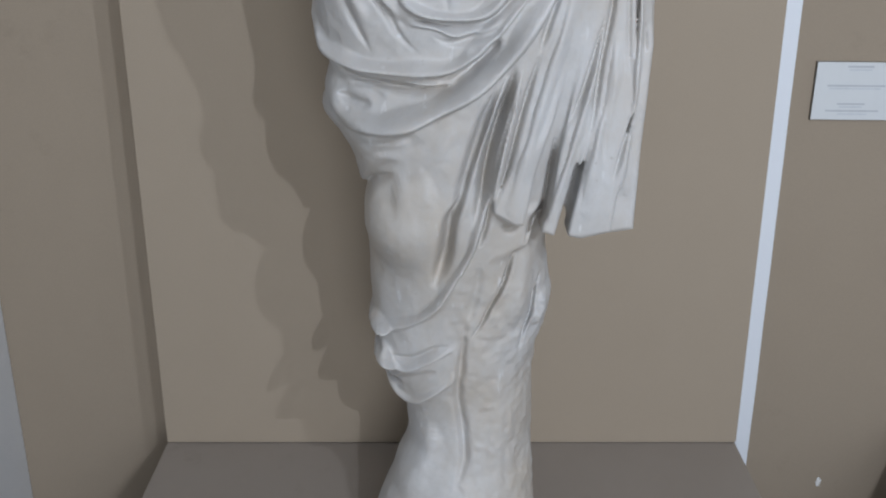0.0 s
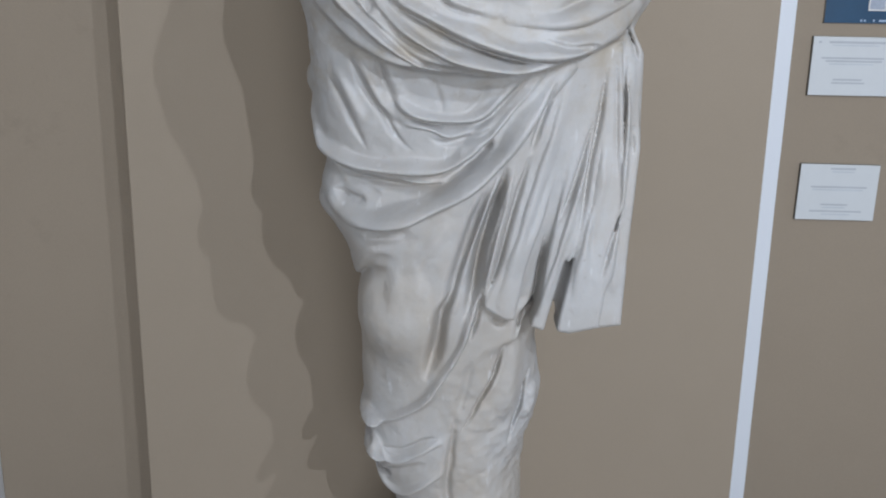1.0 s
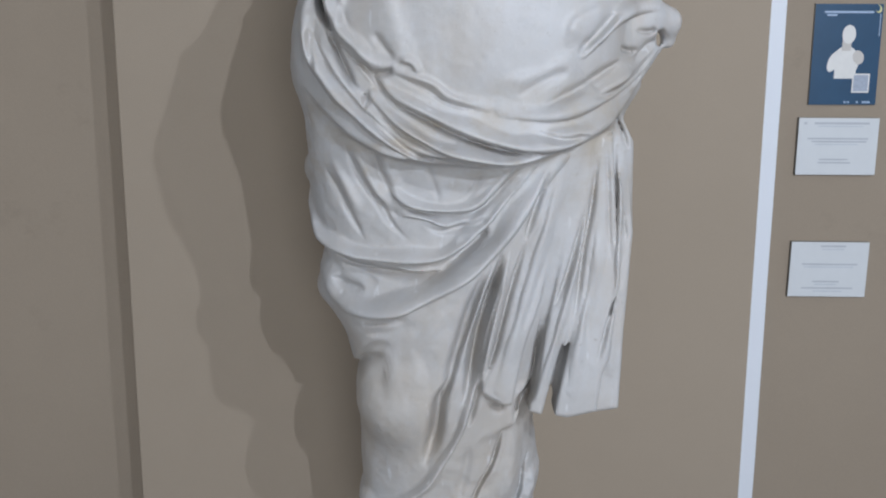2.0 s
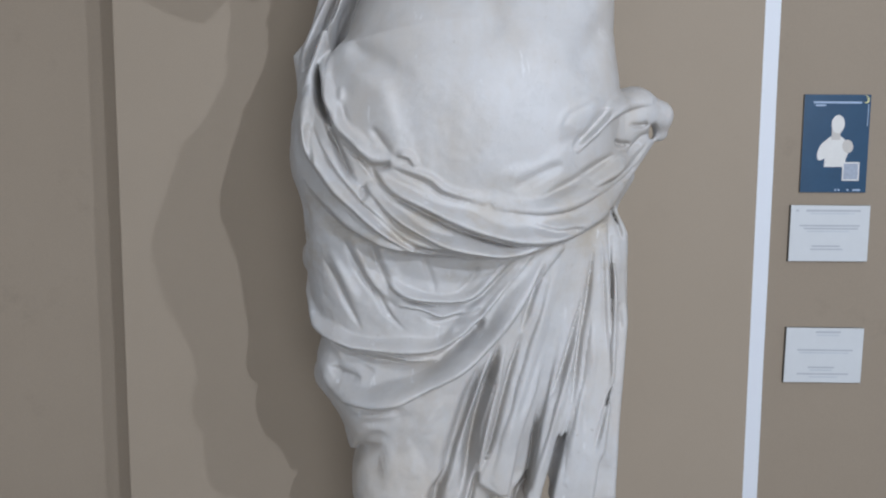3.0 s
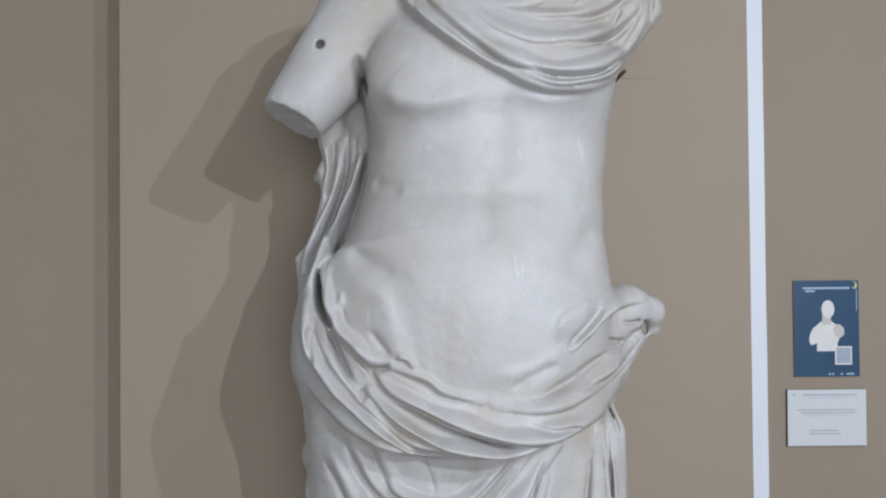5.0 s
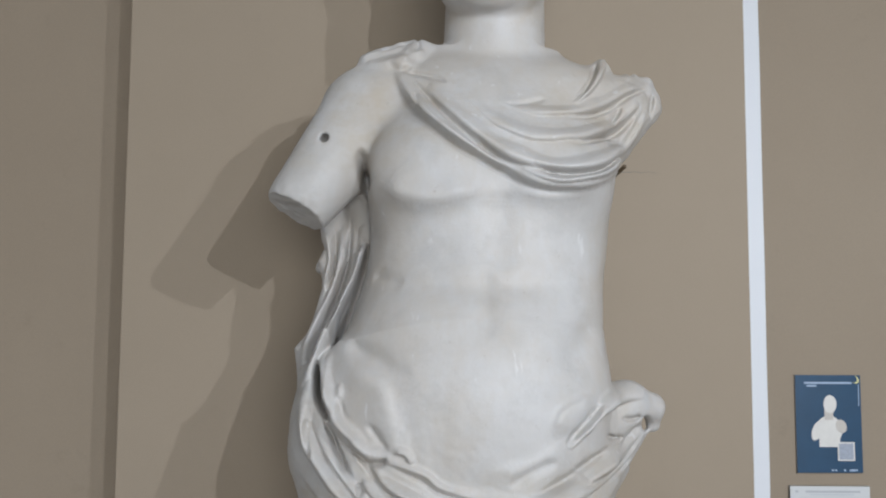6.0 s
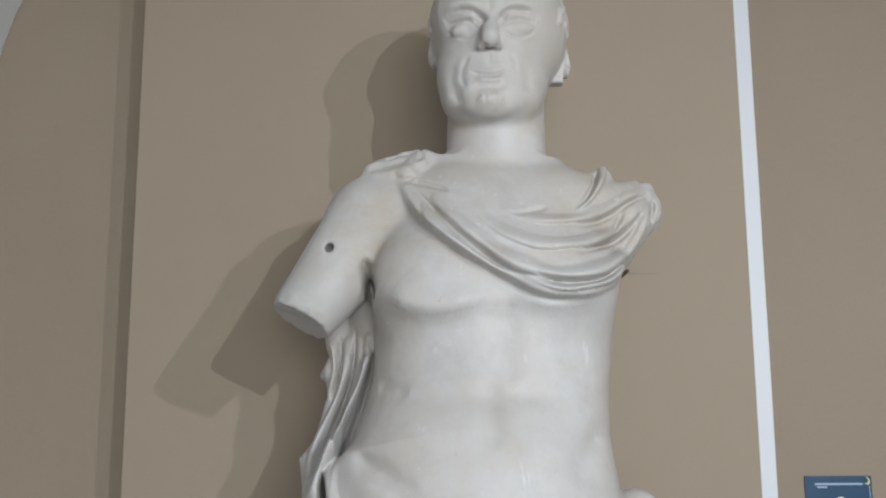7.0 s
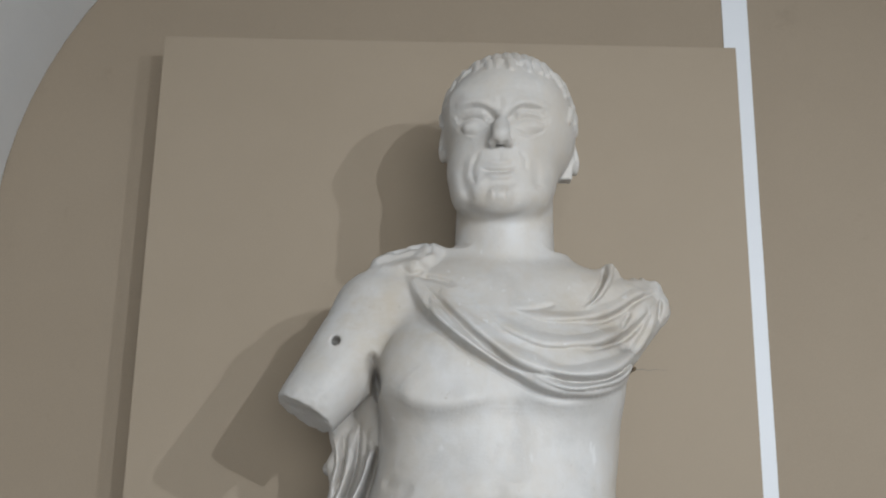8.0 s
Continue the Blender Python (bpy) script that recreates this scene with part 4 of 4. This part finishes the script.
# short locks of hair combed forward over the brow
random.seed(7)
for row, (elev, count) in enumerate(((0.50, 17), (0.64, 16), (0.82, 14), (1.05, 10))):
    for i in range(count):
        az = -2.0 + 4.0 * (i + 0.5 + 0.3 * (random.random() - 0.5)) / count
        el = elev + (0.10 if abs(az) < 0.9 else -0.25 * (abs(az) - 0.9)) + 0.05 * (random.random() - 0.5)

        def on_skull(a, e, out):
            return (0.096 + (0.115 + out) * math.sin(a) * math.cos(e), -0.347 - (0.128 + out) * math.cos(a) * math.cos(e), 2.436 + (0.128 + out) * math.sin(e))
        bend = 0.12 * (random.random() - 0.3)
        limb(on_skull(az, el + 0.16, -0.001), on_skull(az + bend, el - 0.02, 0.000), 0.0095, 0.0062, 0.003)


for side in (-1, 1):
    for i in range(14):
        az, el = side * (0.95 + 0.75 * random.random()), -0.05 + 0.45 * random.random()
        limb(on_skull(az, el + 0.12, -0.001), on_skull(az - side * 0.08, el - 0.04, 0.0), 0.0075, 0.0050, 0.004)


def skin(d):
    """Quads where the solid's surface crosses the grid."""
    n = d < 0
    nx, ny, nz = (s - 1 for s in d.shape)
    corners = [(i, j, k) for i in (0, 1) for j in (0, 1) for k in (0, 1)]
    total = np.zeros((nx, ny, nz), np.int8)
    for i, j, k in corners:
        total += n[i:i + nx, j:j + ny, k:k + nz]
    cells = np.argwhere((total > 0) & (total < 8))
    index = np.full((nx, ny, nz), -1, np.int32)
    index[tuple(cells.T)] = np.arange(len(cells))
    acc, cnt = np.zeros((len(cells), 3)), np.zeros(len(cells))
    for a in corners:
        for ax in range(3):
            if a[ax]:
                continue
            b = list(a)
            b[ax] = 1
            va = d[tuple((cells + a).T)]
            vb = d[tuple((cells + b).T)]
            cross = (va < 0) != (vb < 0)
            t = np.where(cross, va / np.where(va == vb, 1, va - vb), 0)
            pos = np.repeat(np.array([a], float), len(cells), 0)
            pos[:, ax] += t
            acc += pos * cross[:, None]
            cnt += cross
    verts = (cells + acc / cnt[:, None]) * H + np.array([GX[0], GY[0], GZ[0]])
    quads = []
    for ax in range(3):
        u, v = (ax + 1) % 3, (ax + 2) % 3
        lo, hi = [slice(1, -1)] * 3, [slice(1, -1)] * 3
        lo[ax], hi[ax] = slice(0, -1), slice(1, None)
        a, b = n[tuple(lo)], n[tuple(hi)]
        for flag, order in ((a & ~b, (0, 1, 2, 3)), (~a & b, (3, 2, 1, 0))):
            e = np.argwhere(flag)
            off = np.ones(3, int)
            off[ax] = 0
            e = e + off
            ring = []
            for du, dv in ((-1, -1), (0, -1), (0, 0), (-1, 0)):
                c = e.copy()
                c[:, u] += du
                c[:, v] += dv
                ring.append(index[tuple(c.T)])
            quads.append(np.stack([ring[o] for o in order], 1))
    return verts, np.vstack(quads)


verts, quads = skin(SOLID)
me = bpy.data.meshes.new("statue")
me.vertices.add(len(verts))
me.vertices.foreach_set("co", verts.astype(np.float32).ravel())
me.loops.add(quads.size)
me.loops.foreach_set("vertex_index", quads.astype(np.int32).ravel())
me.polygons.add(len(quads))
me.polygons.foreach_set("loop_start", np.arange(0, quads.size, 4, dtype=np.int32))
me.polygons.foreach_set("use_smooth", np.ones(len(quads), bool))
me.update(calc_edges=True)
me.validate()
me.materials.append(MARBLE)
tagged(new("statue", me), "weathered white marble statue, half draped, arms broken off, on plinth", "statue")

# ---- wall labels ----


def bar(parent, name, x, z, w, h, y, mat, label=""):
    part(name, box((x - w / 2, y - 0.0006, z - h / 2), (x + w / 2, y, z + h / 2)), mat, parent, label)


def card(x, z, w, h, lean, lines, label):
    """A printed card on thin foam board; lines: (height on the card, width, thickness, ink)."""
    e = tagged(new("wall_label"), label, "label", "museum labels on the wall")
    e.matrix_world = pose(x, WALL, z, 0, lean, 0)
    part("board", box((-w / 2, -0.009, -h / 2), (w / 2, 0, h / 2), 0.0008), FOAM, e, "dark-edged foam board")
    part("card", box((-w / 2 + 0.0008, -0.0102, -h / 2 + 0.0008), (w / 2, -0.009, h / 2), 0.0003), PAPER, e, "white printed card")
    for dx, v, width, thick, ink in lines:
        bar(e, "text_line", dx, v, width, thick, -0.0103, ink)
    return e


card(0.8055, 1.3955, 0.164, 0.1165, 0.2,
     [(-0.068, 0.0475, 0.006, 0.004, INK), (0.006, 0.0475, 0.112, 0.0042, INK), (0.004, 0.0415, 0.092, 0.0024, INK_PALE),
      (0.0, 0.0165, 0.124, 0.0034, INK), (0.003, 0.0105, 0.112, 0.0034, INK), (-0.002, 0.0048, 0.088, 0.0026, INK_PALE),
      (-0.006, -0.026, 0.058, 0.0032, INK), (-0.004, -0.0325, 0.066, 0.0030, INK)],
     "white museum text card on dark-edged foam board, on the tan wall")
card(0.8085, 1.1385, 0.163, 0.1175, 0.6,
     [(0.006, 0.050, 0.052, 0.0040, INK), (0.006, 0.0435, 0.046, 0.0026, INK_PALE),
      (0.002, 0.0115, 0.116, 0.0034, INK), (0.0, 0.0058, 0.104, 0.0028, INK_PALE),
      (-0.004, -0.0255, 0.056, 0.0032, INK), (-0.004, -0.0315, 0.046, 0.0030, INK_PALE), (0.0, -0.0395, 0.108, 0.0032, INK), (0.002, -0.0460, 0.060, 0.0026, INK_PALE)],
     "white museum text card on foam board, set below the others")


def disc(cx, cz, rx, rz, y, turn=0.0, sides=24):
    """A printed oval lying flat on the poster."""
    bm = bmesh.new()
    ring = []
    for i in range(sides):
        a = 2 * math.pi * i / sides
        u, v = rx * math.cos(a), rz * math.sin(a)
        ring.append((cx + u * math.cos(turn) - v * math.sin(turn), cz + u * math.sin(turn) + v * math.cos(turn)))
    front = [bm.verts.new((x, y - 0.0004, z)) for x, z in ring]
    back = [bm.verts.new((x, y, z)) for x, z in ring]
    bm.faces.new(front)
    for i in range(sides):
        bm.faces.new((front[i], front[i - 1], back[i - 1], back[i]))
    bmesh.ops.recalc_face_normals(bm, faces=bm.faces[:])
    return bm


def poster(x, z, w, h):
    e = tagged(new("poster"), "dark blue museum poster picturing a pale marble bust", "poster")
    e.matrix_world = pose(x, WALL, z)
    part("board", box((-w / 2, -0.005, -h / 2), (w / 2, 0, h / 2), 0.0006), FOAM, e, "dark foam board")
    part("sheet", box((-w / 2 + 0.0006, -0.0060, -h / 2 + 0.0006), (w / 2 - 0.0006, -0.005, h / 2 - 0.0006)), BLUE, e, "dark blue printed sheet")
    y = -0.0061
    bust = disc(0.0, -0.013, 0.027, 0.030, y)
    part("pictured_torso", bust, PRINT_WHITE, e)
    part("pictured_torso", box((-0.021, y - 0.0005, -0.047), (0.022, y, -0.012)), PRINT_WHITE, e)
    part("pictured_shoulder", disc(-0.025, -0.014, 0.010, 0.021, y - 0.0004, -0.35), PRINT_WHITE, e)
    part("pictured_shoulder", disc(0.025, -0.005, 0.011, 0.014, y - 0.0004, 0.3), PRINT_SHADE, e)
    part("pictured_neck", box((-0.009, y - 0.0007, 0.008), (0.009, y, 0.030)), PRINT_SHADE, e)
    part("pictured_head", disc(0.003, 0.040, 0.0135, 0.0185, y - 0.0004), PRINT_WHITE, e)
    bar(e, "code_square", 0.034, -0.056, 0.035, 0.038, y, PRINT_WHITE, "plain pale square")
    bar(e, "code_square", 0.034, -0.056, 0.029, 0.032, y - 0.0006, PRINT_GREY, "plain grey square")
    bar(e, "text_line", 0.000, 0.0835, 0.098, 0.0042, y, PRINT_SKY)
    bar(e, "text_line", -0.034, 0.0775, 0.020, 0.0036, y, PRINT_SKY)
    bar(e, "text_line", 0.063, 0.058, 0.0016, 0.044, y, PRINT_SKY)
    part("pictured_mark", disc(0.0575, 0.090, 0.0065, 0.0085, y, 0.5), YELLOW, e, "pale yellow crescent mark")
    part("pictured_mark", disc(0.0545, 0.0915, 0.0055, 0.0070, y - 0.0005, 0.5), BLUE, e, "blue cut of the crescent")
    for dx in (0.005, 0.012, 0.030, 0.048):
        bar(e, "text_line", dx, -0.094, 0.004 if dx != 0.048 else 0.016, 0.004, y, PRINT_SKY)


poster(0.8095, 1.5795, 0.1365, 0.1995)

# ---- small traces on the wall ----


def chip(x, z, w, h, seed):
    """A thin uneven dab on the wall."""
    bm = bmesh.new()
    mid = bm.verts.new((x, WALL - 0.003, z))
    ring = []
    for i in range(14):
        a = 2 * math.pi * i / 14
        k = 1 + 0.5 * noise.noise((math.cos(a) * 1.4, math.sin(a) * 1.4, seed))
        ring.append(bm.verts.new((x + w * k * math.cos(a), WALL - 0.0006, z + h * k * math.sin(a))))
    for i in range(14):
        bm.faces.new((mid, ring[i], ring[i - 1]))
    bmesh.ops.recalc_face_normals(bm, faces=bm.faces[:])
    return bm


tagged(part("filler_dab", chip(0.859, 0.213, 0.006, 0.012, 2.0), FILLER, smooth=True), "dab of white filler on the scuffed tan wall", "filler")

# iron dowel that ties the statue's shoulder to the board
bm = bmesh.new()
bmesh.ops.create_cone(bm, cap_ends=True, segments=12, radius1=0.0034, radius2=0.0034, depth=0.27)
bmesh.ops.transform(bm, matrix=pose(0.318, -0.135, 2.040, 90, 0, 0), verts=bm.verts[:])
pin = new("support_pin", mesh_of(bm, "support_pin", METAL, True))
tagged(pin, "dark iron support pin between statue and board", "pin")

# thin dark line running from the pin across the board's paint
bm = bmesh.new()
upper, lower = [], []
for i in range(14):
    u = i / 13
    x, z = 0.352 + 0.085 * u, 2.0775 + 0.002 * noise.noise((u * 6, 1.0, 2.0))
    t = 0.0009 * (1 - u) + 0.0002
    upper.append(bm.verts.new((x, -0.0006, z + t)))
    lower.append(bm.verts.new((x, -0.0006, z - t)))
for i in range(13):
    bm.faces.new((lower[i], lower[i + 1], upper[i + 1], upper[i]))
tagged(part("crack", bm, FOAM), "thin dark line on the board's tan paint", "crack")
